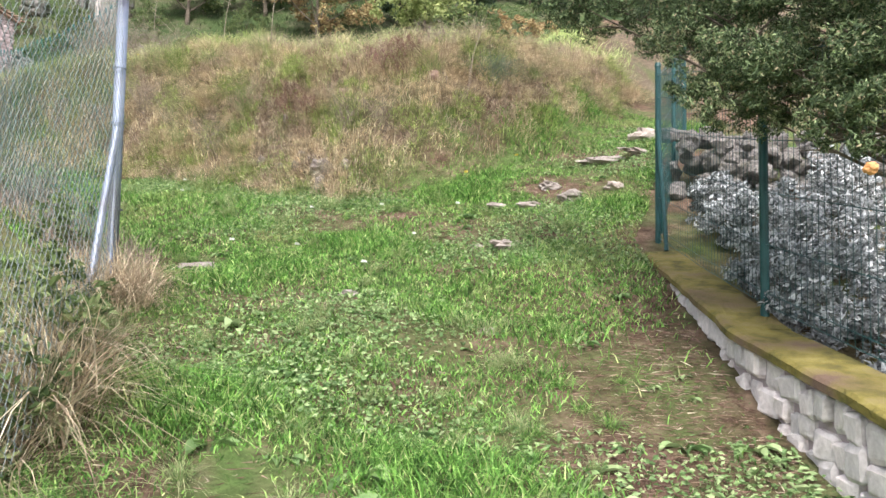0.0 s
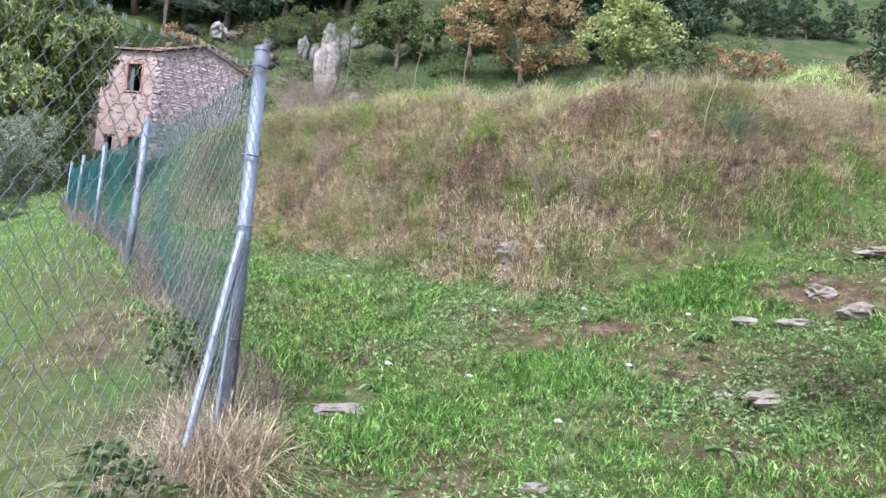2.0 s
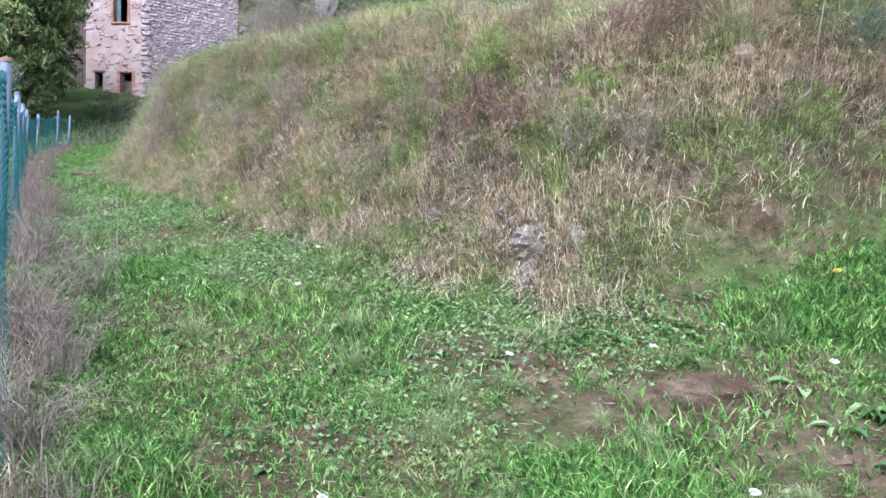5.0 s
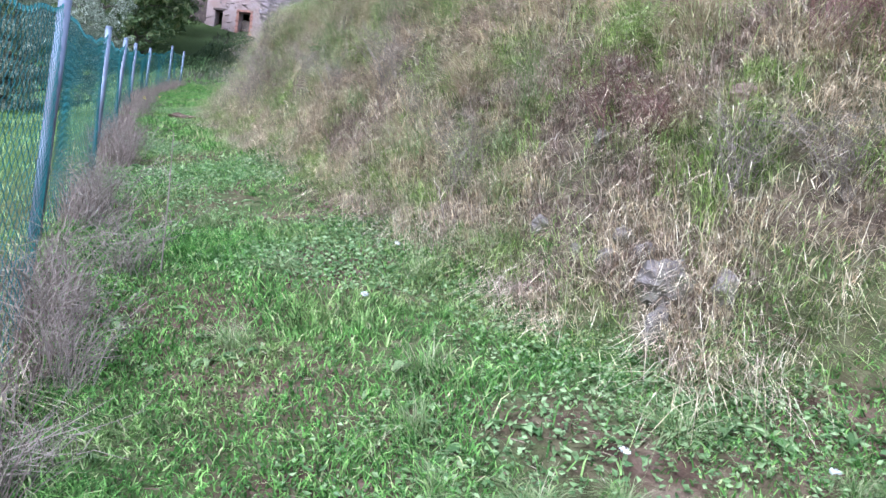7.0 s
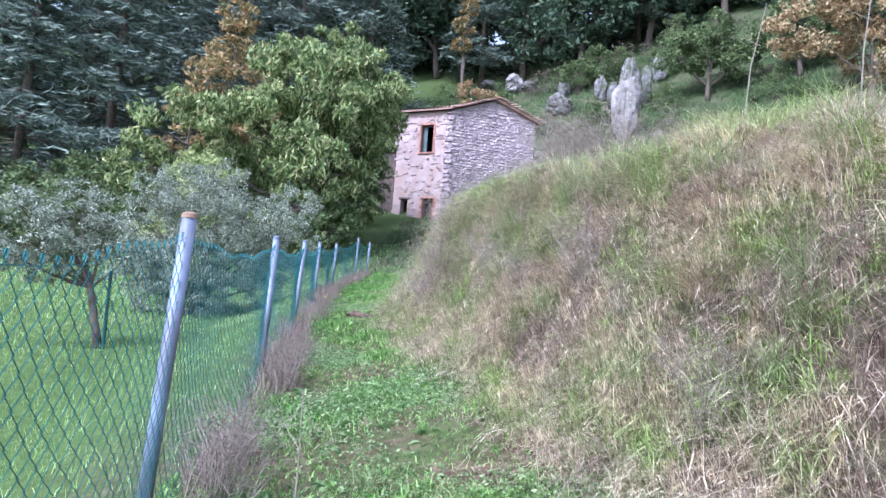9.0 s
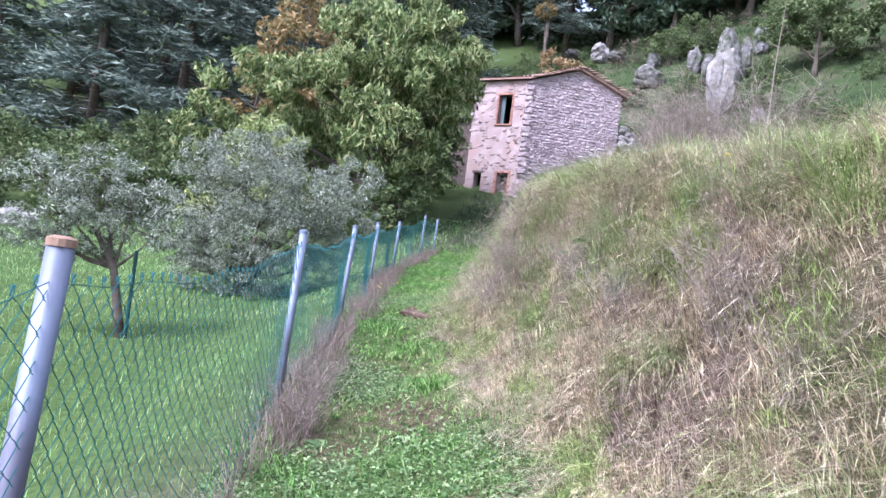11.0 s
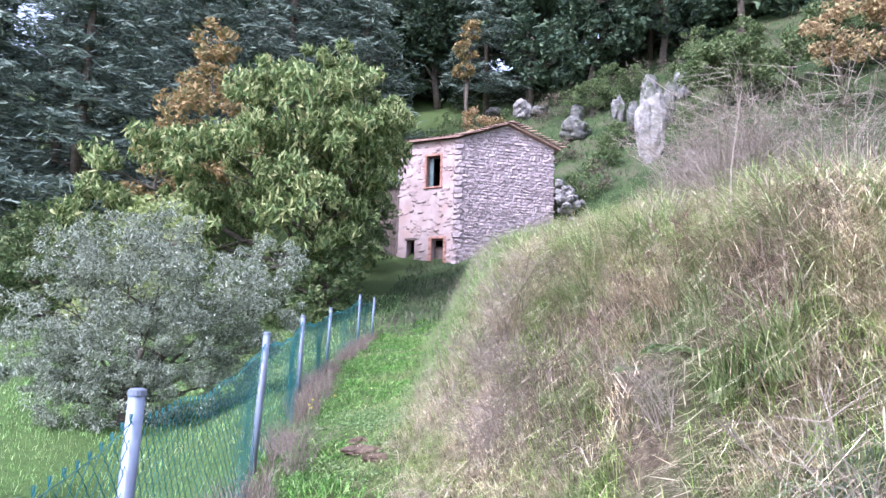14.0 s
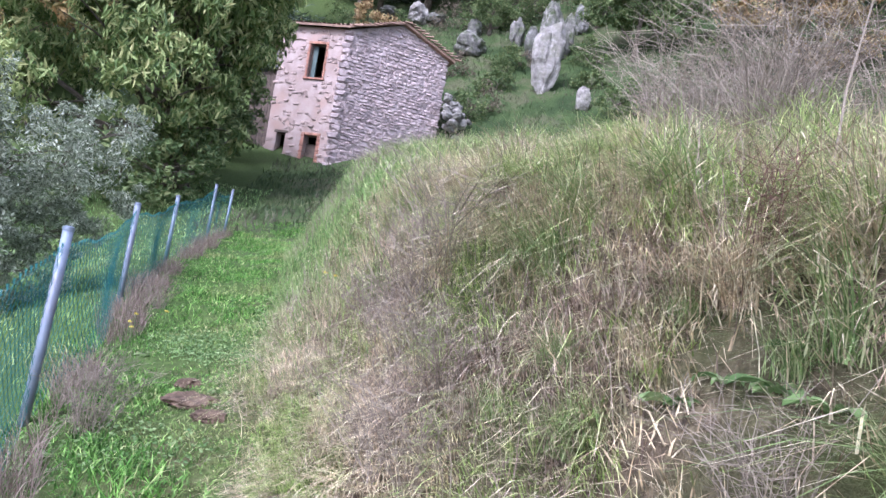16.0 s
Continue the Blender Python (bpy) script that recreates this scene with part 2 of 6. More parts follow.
WIRE = rough_surface("green_coated_wire", [(0.3, (0.012, 0.085, 0.09)), (0.7, (0.035, 0.17, 0.18))], 6, 60, 0.45, 0.1, 0.002)
GREEN_PAINT = rough_surface("green_painted_steel", [(0.3, (0.008, 0.04, 0.042)), (0.7, (0.016, 0.07, 0.07))], 8, 50, 0.45, 0.1, 0.003)
HOUSE_STONE = rough_surface("house_stone", [(0.25, (0.30, 0.235, 0.24)), (0.55, (0.42, 0.35, 0.36)), (0.8, (0.53, 0.46, 0.47))], 3, 25, 0.95, 0.6, 0.03, by_object=0.28)
FACADE_STONE = rough_surface("facade_stone", [(0.25, (0.32, 0.24, 0.225)), (0.6, (0.40, 0.315, 0.30)), (0.8, (0.47, 0.385, 0.37))], 3, 25, 0.95, 0.6, 0.03, by_object=0.12)
MORTAR = rough_surface("lime_mortar", [(0.3, (0.31, 0.25, 0.255)), (0.7, (0.44, 0.37, 0.38))], 4, 30, 0.95, 0.6, 0.03)
RENDER = rough_surface("worn_pink_render", [(0.3, (0.29, 0.215, 0.20)), (0.55, (0.40, 0.315, 0.30)), (0.8, (0.47, 0.39, 0.375))], 2.2, 25, 0.95, 0.5, 0.02, stain=(0.36, 0.25, 0.22), stain_scale=0.9)
BRICK = rough_surface("old_brick", [(0.3, (0.34, 0.16, 0.12)), (0.7, (0.48, 0.27, 0.21))], 8, 40, 0.9, 0.4, 0.01, by_object=0.35)
TILE = rough_surface("roof_tile", [(0.3, (0.22, 0.14, 0.11)), (0.6, (0.38, 0.25, 0.20)), (0.8, (0.46, 0.38, 0.31))], 5, 30, 0.9, 0.4, 0.01, by_object=0.4)
OLD_WOOD = rough_surface("weathered_wood", [(0.3, (0.06, 0.045, 0.04)), (0.7, (0.16, 0.12, 0.10))], 6, 40, 0.85, 0.4, 0.01)
SHUTTER = rough_surface("grey_green_shutter", [(0.3, (0.06, 0.09, 0.09)), (0.7, (0.12, 0.16, 0.16))], 6, 40, 0.7, 0.3, 0.01)
LIMESTONE = rough_surface("limestone", [(0.3, (0.13, 0.12, 0.115)), (0.5, (0.33, 0.31, 0.305)), (0.72, (0.56, 0.53, 0.53))], 2.5, 18, 0.95, 0.9, 0.05, by_object=0.2, stain=(0.20, 0.19, 0.16), stain_scale=2.2)
GREY_CRAG = rough_surface("grey_lichened_limestone", [(0.3, (0.07, 0.07, 0.065)), (0.5, (0.17, 0.165, 0.16)), (0.75, (0.42, 0.40, 0.395))], 3.0, 18, 0.95, 0.9, 0.05, by_object=0.2, stain=(0.06, 0.075, 0.035), stain_scale=2.0)
PATH_STONE = rough_surface("path_stone", [(0.3, (0.20, 0.17, 0.15)), (0.7, (0.42, 0.37, 0.34))], 6, 40, 0.9, 0.6, 0.02, by_object=0.25)
BANK_STONE = rough_surface("bank_stone", [(0.3, (0.15, 0.125, 0.115)), (0.5, (0.30, 0.26, 0.245)), (0.72, (0.46, 0.41, 0.39))], 9, 40, 0.95, 0.8, 0.03, by_object=0.25, stain=(0.16, 0.15, 0.10), stain_scale=6)
PINK_STONE = rough_surface("pinkish_stone", [(0.3, (0.19, 0.12, 0.10)), (0.7, (0.34, 0.235, 0.205))], 6, 40, 0.9, 0.6, 0.02)
EARTH = rough_surface("bare_earth", [(0.3, (0.06, 0.04, 0.03)), (0.7, (0.22, 0.15, 0.11))], 14, 45, 0.95, 0.9, 0.04)
WALL_STONE = rough_surface("white_wall_stone", [(0.3, (0.58, 0.53, 0.52)), (0.7, (0.84, 0.79, 0.78))], 5, 40, 0.9, 0.6, 0.02, by_object=0.2)
CAP = rough_surface("mossy_concrete_cap", [(0.32, (0.07, 0.065, 0.02)), (0.5, (0.17, 0.14, 0.035)), (0.7, (0.28, 0.24, 0.08))], 7, 35, 0.95, 0.7, 0.03, stain=(0.13, 0.085, 0.06), stain_scale=3.5)
FRUIT = rough_surface("orange_fruit_skin", [(0.3, (0.50, 0.22, 0.08)), (0.7, (0.62, 0.33, 0.14))], 10, 60, 0.6, 0.2, 0.003)
YELLOW = leafy("yellow_petal", [(0, (0.55, 0.40, 0.03)), (1, (0.75, 0.60, 0.06))])
WHITE = leafy("white_petal", [(0, (0.65, 0.65, 0.62)), (1, (0.8, 0.8, 0.78))])
DARK_ROOM = rough_surface("unlit_room_dark", [(0.3, (0.05, 0.045, 0.04)), (0.7, (0.09, 0.08, 0.07))], 3, 20, 0.95, 0.3)


# ---- the lie of the land ----
CY = [-30, -6, -2, 0, 1, 2.5, 4, 5.4, 7, 8.4, 9.7, 11, 16, 22, 27.5, 33, 39.5, 46, 52, 70, 120, 400]
CZ = [-9, -2.0, -0.7, 0.0, 0.48, 1.02, 1.45, 1.82, 2.25, 2.55, 2.78, 2.98, 3.68, 4.45, 5.2, 6.7, 8.75, 13.0, 17.6, 30, 50, 90]
PY = [-6, 0, 2.5, 5, 7, 9, 11, 16, 22, 27.5, 60]
PX = [0.0, 0.1, 1.1, 1.46, 1.2, 0.6, 0.2, -0.9, -2.0, -2.5, -2.5]
FY = [6.2, 6.8, 8, 9.5, 11, 12.5, 14.5, 16.5, 20, 24, 30]
FX = [3.1, 2.75, 2.2, 1.6, 1.2, 0.75, 0.1, -0.35, -0.9, -1.3, -1.5]
POSTS = [(-0.45, 1.55, 2.9), (0.70, 5.18, 3.60), (-0.07, 8.52, 3.95), (-0.80, 11.99, 4.29), (-1.55, 15.4, 4.67), (-2.235, 18.76, 5.06), (-2.81, 22.3, 5.47), (-3.10, 26.0, 6.09), (-3.10, 27.6, 6.19)]


def smooth(a):
    a = np.clip(a, 0, 1)
    return a * a * (3 - 2 * a)


def curve(v, ks, vs):
    return (np.interp(v - 0.5, ks, vs) + 2 * np.interp(v, ks, vs) + np.interp(v + 0.5, ks, vs)) / 4


def bank_at(x, y):
    """How far up the bank a place is: below 0 on the path, above 1 on top."""
    a = (x - curve(y, FY, FX)) * 0.95 + 0.16 * smooth((y - 10) / 2) * smooth((20 - y) / 3)
    b = y - 6.62 + 0.45 * smooth((x - 3) / 1.4) - 0.45 * np.clip(x - 5.6, 0, 9)
    return np.minimum(a, b) / 1.35


def ground_z(x, y):
    x, y = np.asarray(x, float), np.asarray(y, float)
    u = x - curve(y, PY, PX)
    z = curve(y, CY, CZ)
    r = np.clip(u, 0, None)
    rr = np.minimum(r, 5)
    z = z + (0.16 * rr + 0.025 * rr * rr) * (0.8 + 0.2 * smooth((y - 3) / 2)) + 0.24 * np.clip(r - 5, 0, 5) + 0.40 * np.clip(r - 10, 0, 13) + 0.22 * np.clip(r - 23, 0, 60)
    lft = np.clip(-u, 0, None)
    z = z - 0.08 * np.minimum(lft, 1.2) - 0.40 * smooth((lft - 1.0) / 1.6) * smooth((34 - y) / 8) + 0.05 * np.clip(lft - 6, 0, 40) * smooth((y - 8) / 20)
    top = (1.45 - 0.17 * smooth((11 - y) / 2) - 0.22 * np.clip(u - 3.4, 0, 4) * smooth((11 - y) / 3)) * smooth(1.2 * bank_at(x, y)) * smooth((40 - y) / 14) * smooth((17 - x) / 8)
    z = z + top
    z = z - 2.0 * smooth((bank_at(x, y) - 1.4) / 2.4) * smooth((y - 7) / 3) * smooth((42 - y) / 14) * smooth((26 - x) / 10)
    z = z - 0.03 * np.clip(u - 9, 0, 14) * smooth((y - 12) / 14)
    z = z + 0.035 * np.sin(1.7 * x + 0.6 * y) * np.sin(1.3 * y - 0.8 * x) + 0.018 * np.sin(4.1 * x + 1.0) * np.sin(3.7 * y) + smooth(bank_at(x, y) * 2) * (0.10 * np.sin(1.1 * x + 2.1 * y) * np.sin(0.9 * x - 1.4 * y) + 0.10 * np.sin(5.1 * x + 2.2 * y) * np.sin(4.3 * y - 2.9 * x) + 0.03 * np.sin(11 * x + 3) * np.sin(9 * y))
    return z


def gz(x, y):
    return float(ground_z(x, y))


# ---- mesh tools ----
def mesh_of(name, verts, tris, mat, smooth_shade=False):
    verts, tris = np.ascontiguousarray(verts, np.float32), np.ascontiguousarray(tris, np.int32)
    me = bpy.data.meshes.new(name)
    n, k = len(tris), tris.shape[1]
    me.vertices.add(len(verts))
    me.vertices.foreach_set("co", verts.ravel())
    me.loops.add(n * k)
    me.loops.foreach_set("vertex_index", tris.ravel())
    me.polygons.add(n)
    me.polygons.foreach_set("loop_start", np.arange(0, n * k, k, dtype=np.int32))
    me.polygons.foreach_set("use_smooth", np.full(n, smooth_shade))
    me.update(calc_edges=True)
    me.materials.append(mat)
    return me


def np_part(name, verts, tris, mat, parent=None, label="", smooth_shade=False):
    ob = new(name, mesh_of(name, verts, tris, mat, smooth_shade))
    if parent:
        ob.parent = parent
    if label:
        ob["label"] = label
    return ob


def part(name, bm, mat, parent=None, label="", smooth_shade=False):
    me = bpy.data.meshes.new(name)
    bm.to_mesh(me)
    bm.free()
    me.materials.append(mat)
    me.polygons.foreach_set("use_smooth", np.full(len(me.polygons), smooth_shade))
    ob = new(name, me)
    if parent:
        ob.parent = parent
    if label:
        ob["label"] = label
    return ob


def thing(name, at, label, category, group="", kind=""):
    ob = new(name)
    ob.empty_display_size = 0.2
    ob.matrix_basis = Matrix.Translation(at)
    return tagged(ob, label, category, group, kind)


def tube(pts, radii, sides=6, cap=True):
    """Verts and triangles of a tube along points."""
    pts = np.asarray(pts, float)
    n = len(pts)
    radii = np.broadcast_to(np.asarray(radii, float), (n,))
    d = np.gradient(pts, axis=0)
    d /= np.linalg.norm(d, axis=1)[:, None] + 1e-9
    ref = np.where(np.abs(d[:, 2:3]) > 0.9, np.array([[1.0, 0, 0]]), np.array([[0, 0, 1.0]]))
    a = np.cross(d, ref)
    a /= np.linalg.norm(a, axis=1)[:, None]
    b = np.cross(d, a)
    ang = np.arange(sides) * 2 * np.pi / sides
    v = pts[:, None] + radii[:, None, None] * (a[:, None] * np.cos(ang)[None, :, None] + b[:, None] * np.sin(ang)[None, :, None])
    v = v.reshape(-1, 3)
    i, j = np.meshgrid(np.arange(n - 1), np.arange(sides), indexing="ij")
    p, q = (i * sides + j).ravel(), (i * sides + (j + 1) % sides).ravel()
    t = np.concatenate([np.stack([p, q, q + sides], 1), np.stack([p, q + sides, p + sides], 1)])
    if cap:
        e = (n - 1) * sides
        t = np.concatenate([t, [(0, k + 1, k) for k in range(1, sides - 1)], [(e, e + k, e + k + 1) for k in range(1, sides - 1)]])
    return v, t


def join(pieces):
    vs, ts, k = [], [], 0
    for v, t in pieces:
        vs.append(v)
        ts.append(np.asarray(t) + k)
        k += len(v)
    return np.concatenate(vs), np.concatenate(ts)


def blades(base, height, width, lean, rng, droop=0.6, lean_dir=None):
    """Grass blades, three triangles each, rooted at base."""
    n = len(base)
    height, width, lean = (np.broadcast_to(np.asarray(q, float), (n,)) for q in (height, width, lean))
    az = rng.uniform(0, 2 * np.pi, n) if lean_dir is None else lean_dir
    d = np.stack([np.cos(az), np.sin(az), 0 * az], 1)
    fa = rng.uniform(0, 2 * np.pi, n)
    s = np.stack([np.cos(fa), np.sin(fa), 0 * fa], 1) * (width / 2)[:, None]
    up = np.array([0, 0, 1.0])
    mid = base + up * (height * 0.55)[:, None] + d * (height * lean * 0.35)[:, None]
    tip = base + up * (height * (1 - droop * lean * 0.5))[:, None] + d * (height * lean)[:, None]
    v = np.stack([base - s, base + s, mid + s * 0.8, mid - s * 0.8, tip], 1).reshape(-1, 3)
    k = np.arange(n)[:, None] * 5
    t = np.concatenate([k + [0, 1, 2], k + [0, 2, 3], k + [3, 2, 4]])
    return v, t


def scatter(rng, n, x0, x1, y0, y1, keep):
    x, y = rng.uniform(x0, x1, n), rng.uniform(y0, y1, n)
    m = keep(x, y)
    x, y = x[m], y[m]
    return np.stack([x, y, ground_z(x, y) - 0.01], 1)


def leaves(centers, size, rng, flat=0.0, aspect=0.45, hang=0.0):
    """One folded diamond leaf at each centre."""
    n = len(centers)
    size = np.broadcast_to(np.asarray(size, float), (n,))
    d = rng.normal(size=(n, 3))
    d[:, 2] = d[:, 2] * (1 - flat) - hang
    d /= np.linalg.norm(d, axis=1)[:, None]
    r = rng.normal(size=(n, 3))
    s = np.cross(d, r)
    s /= np.linalg.norm(s, axis=1)[:, None]
    nn = np.cross(d, s)
    L, W = (d * size[:, None]), s * (size * aspect)[:, None]
    fold = nn * (size * aspect * 0.25)[:, None]
    v = np.stack([centers - L * 0.5, centers + W * 0.5 + fold, centers + L * 0.5, centers - W * 0.5 + fold], 1).reshape(-1, 3)
    k = np.arange(n)[:, None] * 4
    return v, np.concatenate([k + [0, 1, 2], k + [0, 2, 3]])


def fuzz(f, x, y, z=0.0):
    return noise.noise((x * f, y * f, z * f))


# a few stone shapes, each a box with rounded, uneven faces
def stone_shape(rng, bevel=0.32, jitter=0.1):
    bm = bmesh.new()
    bmesh.ops.create_cube(bm, size=1.0)
    bmesh.ops.bevel(bm, geom=bm.edges[:], offset=bevel * 0.5, segments=1, affect="EDGES")
    for v in bm.verts:
        v.co += Vector(rng.normal(0, jitter, 3)) * 0.5
    bmesh.ops.triangulate(bm, faces=bm.faces[:])
    bm.verts.ensure_lookup_table()
    v = np.array([q.co[:] for q in bm.verts])
    t = np.array([[q.index for q in f.verts] for f in bm.faces])
    bm.free()
    return v, t


SR = np.random.default_rng(5)
STONES = [stone_shape(SR, 0.42, 0.13) for _ in range(7)]
DRESSED = [stone_shape(SR, 0.3, 0.07) for _ in range(7)]


def placed(shape, m):
    v, t = shape
    m = np.array(m)
    return v @ m[:3, :3].T + m[:3, 3], t


class Pieces:
    """Single pieces that share a few meshes."""
    def __init__(self, name, mat, parent, shapes=STONES):
        self.name, self.parent, self.shapes, self.rest, self.mat = name, parent, shapes, [], mat
        self.meshes = [mesh_of(name, v, t, mat) for v, t in shapes]

    def put(self, k, m, single=True):
        if single:
            ob = new(self.name, self.meshes[k % len(self.meshes)])
            ob.parent = self.parent
            ob.matrix_basis = m
        else:
            self.rest.append(placed(self.shapes[k % len(self.shapes)], m))

    def finish(self, name):
        if self.rest:
            ob = np_part(name, *join(self.rest), self.mat, self.parent)
            ob["kind"] = "stuff"


# ---- ground: one sheet to the horizon ----
def ground():
    def steps(lo, a, b, hi, fine):
        near = np.arange(a, b, fine)
        k = np.arange(1, 42)
        out = fine * (1.16 ** k - 1) / 0.16 * 1.0
        left, right = a - out[out < a - lo], b + out[out < hi - b]
        return np.concatenate([[lo], left[::-1], near, [b], right, [hi]])
    xs, ys = steps(-420, -7, 9, 420, 0.16), steps(-320, -3, 31, 520, 0.16)
    gx, gy = np.meshgrid(xs, ys, indexing="ij")
    z = ground_z(gx, gy)
    v = np.stack([gx, gy, z], -1).reshape(-1, 3)
    i, j = np.meshgrid(np.arange(len(xs) - 1), np.arange(len(ys) - 1), indexing="ij")
    p = (i * len(ys) + j).ravel()
    f = np.stack([p, p + len(ys), p + len(ys) + 1, p + 1], 1)
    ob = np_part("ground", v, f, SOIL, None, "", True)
    ob.data.materials.append(THATCH)
    m = v[f].mean(axis=1)
    k = bank_at(m[:, 0], m[:, 1])
    ob.data.polygons.foreach_set("material_index", ((k > 0.12 + 0.27 * smooth((m[:, 0] - 3.0) / 1.2) * smooth(8.5 - m[:, 1])) & (k < 1.2) & (m[:, 1] < 17)).astype(np.int32))
    tagged(ob, "sloping hillside of green grass and bare brown soil", "ground", kind="structure")


ground()


# ---- house ----
def house():
    c, r, l = Vector((-2.08, 39.46, 0)), Vector((1.93, 41.13, 0)), Vector((-4.72, 40.34, 0))
    eave, ridge, base = 14.23, 15.04, 8.0
    back_r, back_l = Vector((0.3, 45.6, 0)), Vector((-5.6, 44.6, 0))
    mid = (c + r) / 2
    h = thing("stone_house", (c.x, c.y, gz(c.x, c.y)), "small derelict two-storey stone house with a tiled roof on the slope", "house")
    inv = Matrix.Translation((-c.x, -c.y, -gz(c.x, c.y)))

    def local(v):
        return inv @ Vector(v)

    def wall(name, a, b, z1, holes, thick, mat, peak=0.0, label=""):
        """A wall from a to b with holes (s0, s1, z0, z1) cut through it."""
        d = (b - a)
        L = d.length
        d.normalize()
        n = Vector((-d.y, d.x, 0))
        ss = sorted({0.0, L / 2, L, *[q for hh in holes for q in hh[:2]]})
        zs = sorted({base, z1, *[q for hh in holes for q in hh[2:]]})
        bm = bmesh.new()
        vs = {}

        def vert(s, z, k):
            key = (round(s, 4), round(z, 4), k)
            if key not in vs:
                zz = z + (peak * (1 - abs(s - L / 2) / (L / 2)) if abs(z - z1) < 1e-6 else 0)
                p = a + d * s + n * (thick * k)
                vs[key] = bm.verts.new(local((p.x, p.y, zz)))
            return vs[key]

        def solid(i, j):
            if not (0 <= i < len(ss) - 1 and 0 <= j < len(zs) - 1):
                return False
            s, z = (ss[i] + ss[i + 1]) / 2, (zs[j] + zs[j + 1]) / 2
            return not any(q[0] < s < q[1] and q[2] < z < q[3] for q in holes)
        for i in range(len(ss) - 1):
            for j in range(len(zs) - 1):
                if not solid(i, j):
                    continue
                s0, s1, z0, zz = ss[i], ss[i + 1], zs[j], zs[j + 1]
                bm.faces.new([vert(s0, z0, 0), vert(s1, z0, 0), vert(s1, zz, 0), vert(s0, zz, 0)])
                bm.faces.new([vert(s0, zz, 1), vert(s1, zz, 1), vert(s1, z0, 1), vert(s0, z0, 1)])
                for (ii, jj), (p, q) in (((i - 1, j), ((s0, zz), (s0, z0))), ((i + 1, j), ((s1, z0), (s1, zz))), ((i, j - 1), ((s0, z0), (s1, z0))), ((i, j + 1), ((s1, zz), (s0, zz)))):
                    if not solid(ii, jj):
                        bm.faces.new([vert(*p, 0), vert(*p, 1), vert(*q, 1), vert(*q, 0)])
        return part(name, bm, mat, h, label)

    # facade from its far end to the near corner; s runs from l to c
    FL = (c - l).length
    win, low, door = (1.28, 1.92, 12.20, 13.55), (0.42, 0.80, 9.10, 9.92), (1.60, 2.14, 8.3, 9.93)
    wf = wall("facade_wall", l, c, eave, [win, low, door], 0.45, RENDER, 0, "pink-grey worn plaster over stone")
    wg = wall("gable_wall", c, r, eave, [], 0.45, MORTAR, ridge - eave, "grey rubble stone")
    wall("side_wall", r, back_r, eave, [], 0.45, MORTAR)
    wall("back_wall", back_r, back_l, eave, [], 0.45, MORTAR)
    wall("rear_wall", back_l, l, eave, [], 0.45, MORTAR)
    # rubble stones proud of the walls
    rng = np.random.default_rng(11)

    def rubble(parent, a, b, z0, z1, peak, holes, sparse, singles, mat, sunk=0.0):
        d = (b - a)
        L = d.length
        d.normalize()
        out = Vector((d.y, -d.x, 0))
        yaw = math.degrees(math.atan2(d.y, d.x))
        ps = Pieces("stone", mat, parent)
        count, z = 0, z0
        while z < z1 + peak:
            ch = rng.uniform(0.09, 0.16)
            s = rng.uniform(-0.1, 0.05)
            while s < L - 0.03:
                w = rng.uniform(0.12, 0.34)
                mid_s, mid_z = min(s + w / 2, L - 0.08), z + ch / 2
                lim = z1 + peak * (1 - abs(mid_s - L / 2) / (L / 2)) - 0.05
                free = mid_z < lim and not any(q[0] - 0.14 < mid_s < q[1] + 0.14 and q[2] - 0.1 < mid_z < q[3] + 0.14 for q in holes)
                if free and (rng.random() > sparse(mid_s, mid_z)):
                    p = a + d * mid_s + out * (rng.uniform(-0.02, 0.02) - sunk)
                    m = Matrix.Translation(local((p.x, p.y, mid_z + rng.normal(0, 0.012)))) @ pose(0, 0, 0, 0, rng.normal(0, 4), yaw + rng.normal(0, 3)) @ Matrix.Diagonal((w * 0.95, rng.uniform(0.10, 0.17), ch * rng.uniform(0.82, 1.0), 1))
                    near = mid_z > 9.4 and count < singles
                    ps.put(int(rng.integers(7)), m, near)
                    count += near
                s += w
            z += ch
        ps.finish("rubble_fill")
    rubble(wg, c, r, 8.5, eave, ridge - eave, [], lambda s, z: 0.02, 300, HOUSE_STONE, 0.02)
    rubble(wf, l, c, 8.4, eave, 0, [win, low, door], lambda s, z: 0.4 + 0.3 * (fuzz(1.2, s, z) > 0), 200, FACADE_STONE, 0.045)
    # quoins at the near corner
    qs = Pieces("quoin", HOUSE_STONE, h)
    z = 8.5
    while z < eave - 0.1:
        ch = rng.uniform(0.2, 0.3)
        m = Matrix.Translation(local((c.x, c.y + 0.12, z + ch / 2))) @ pose(0, 0, 0, 0, 0, rng.uniform(-20, 25)) @ Matrix.Diagonal((rng.uniform(0.34, 0.5), 0.36, ch * 0.95, 1))
        qs.put(int(rng.integers(7)), m)
        z += ch
    # brick surrounds
    d = (c - l).normalized()
    out = Vector((d.y, -d.x, 0))
    yaw = math.degrees(math.atan2(d.y, d.x))

    def block(name, s0, s1, z0, z1, depth, proud, mat, parent, label=""):
        p = l + d * ((s0 + s1) / 2) + out * (proud - depth / 2)
        bm = bmesh.new()
        bmesh.ops.create_cube(bm, size=1.0, matrix=Matrix.Translation(local((p.x, p.y, (z0 + z1) / 2))) @ pose(0, 0, 0, 0, 0, yaw) @ Matrix.Diagonal((s1 - s0, depth, z1 - z0, 1)))
        bmesh.ops.bevel(bm, geom=bm.edges[:], offset=min(0.012, (z1 - z0) * 0.2), segments=1, affect="EDGES")
        return part(name, bm, mat, parent, label)

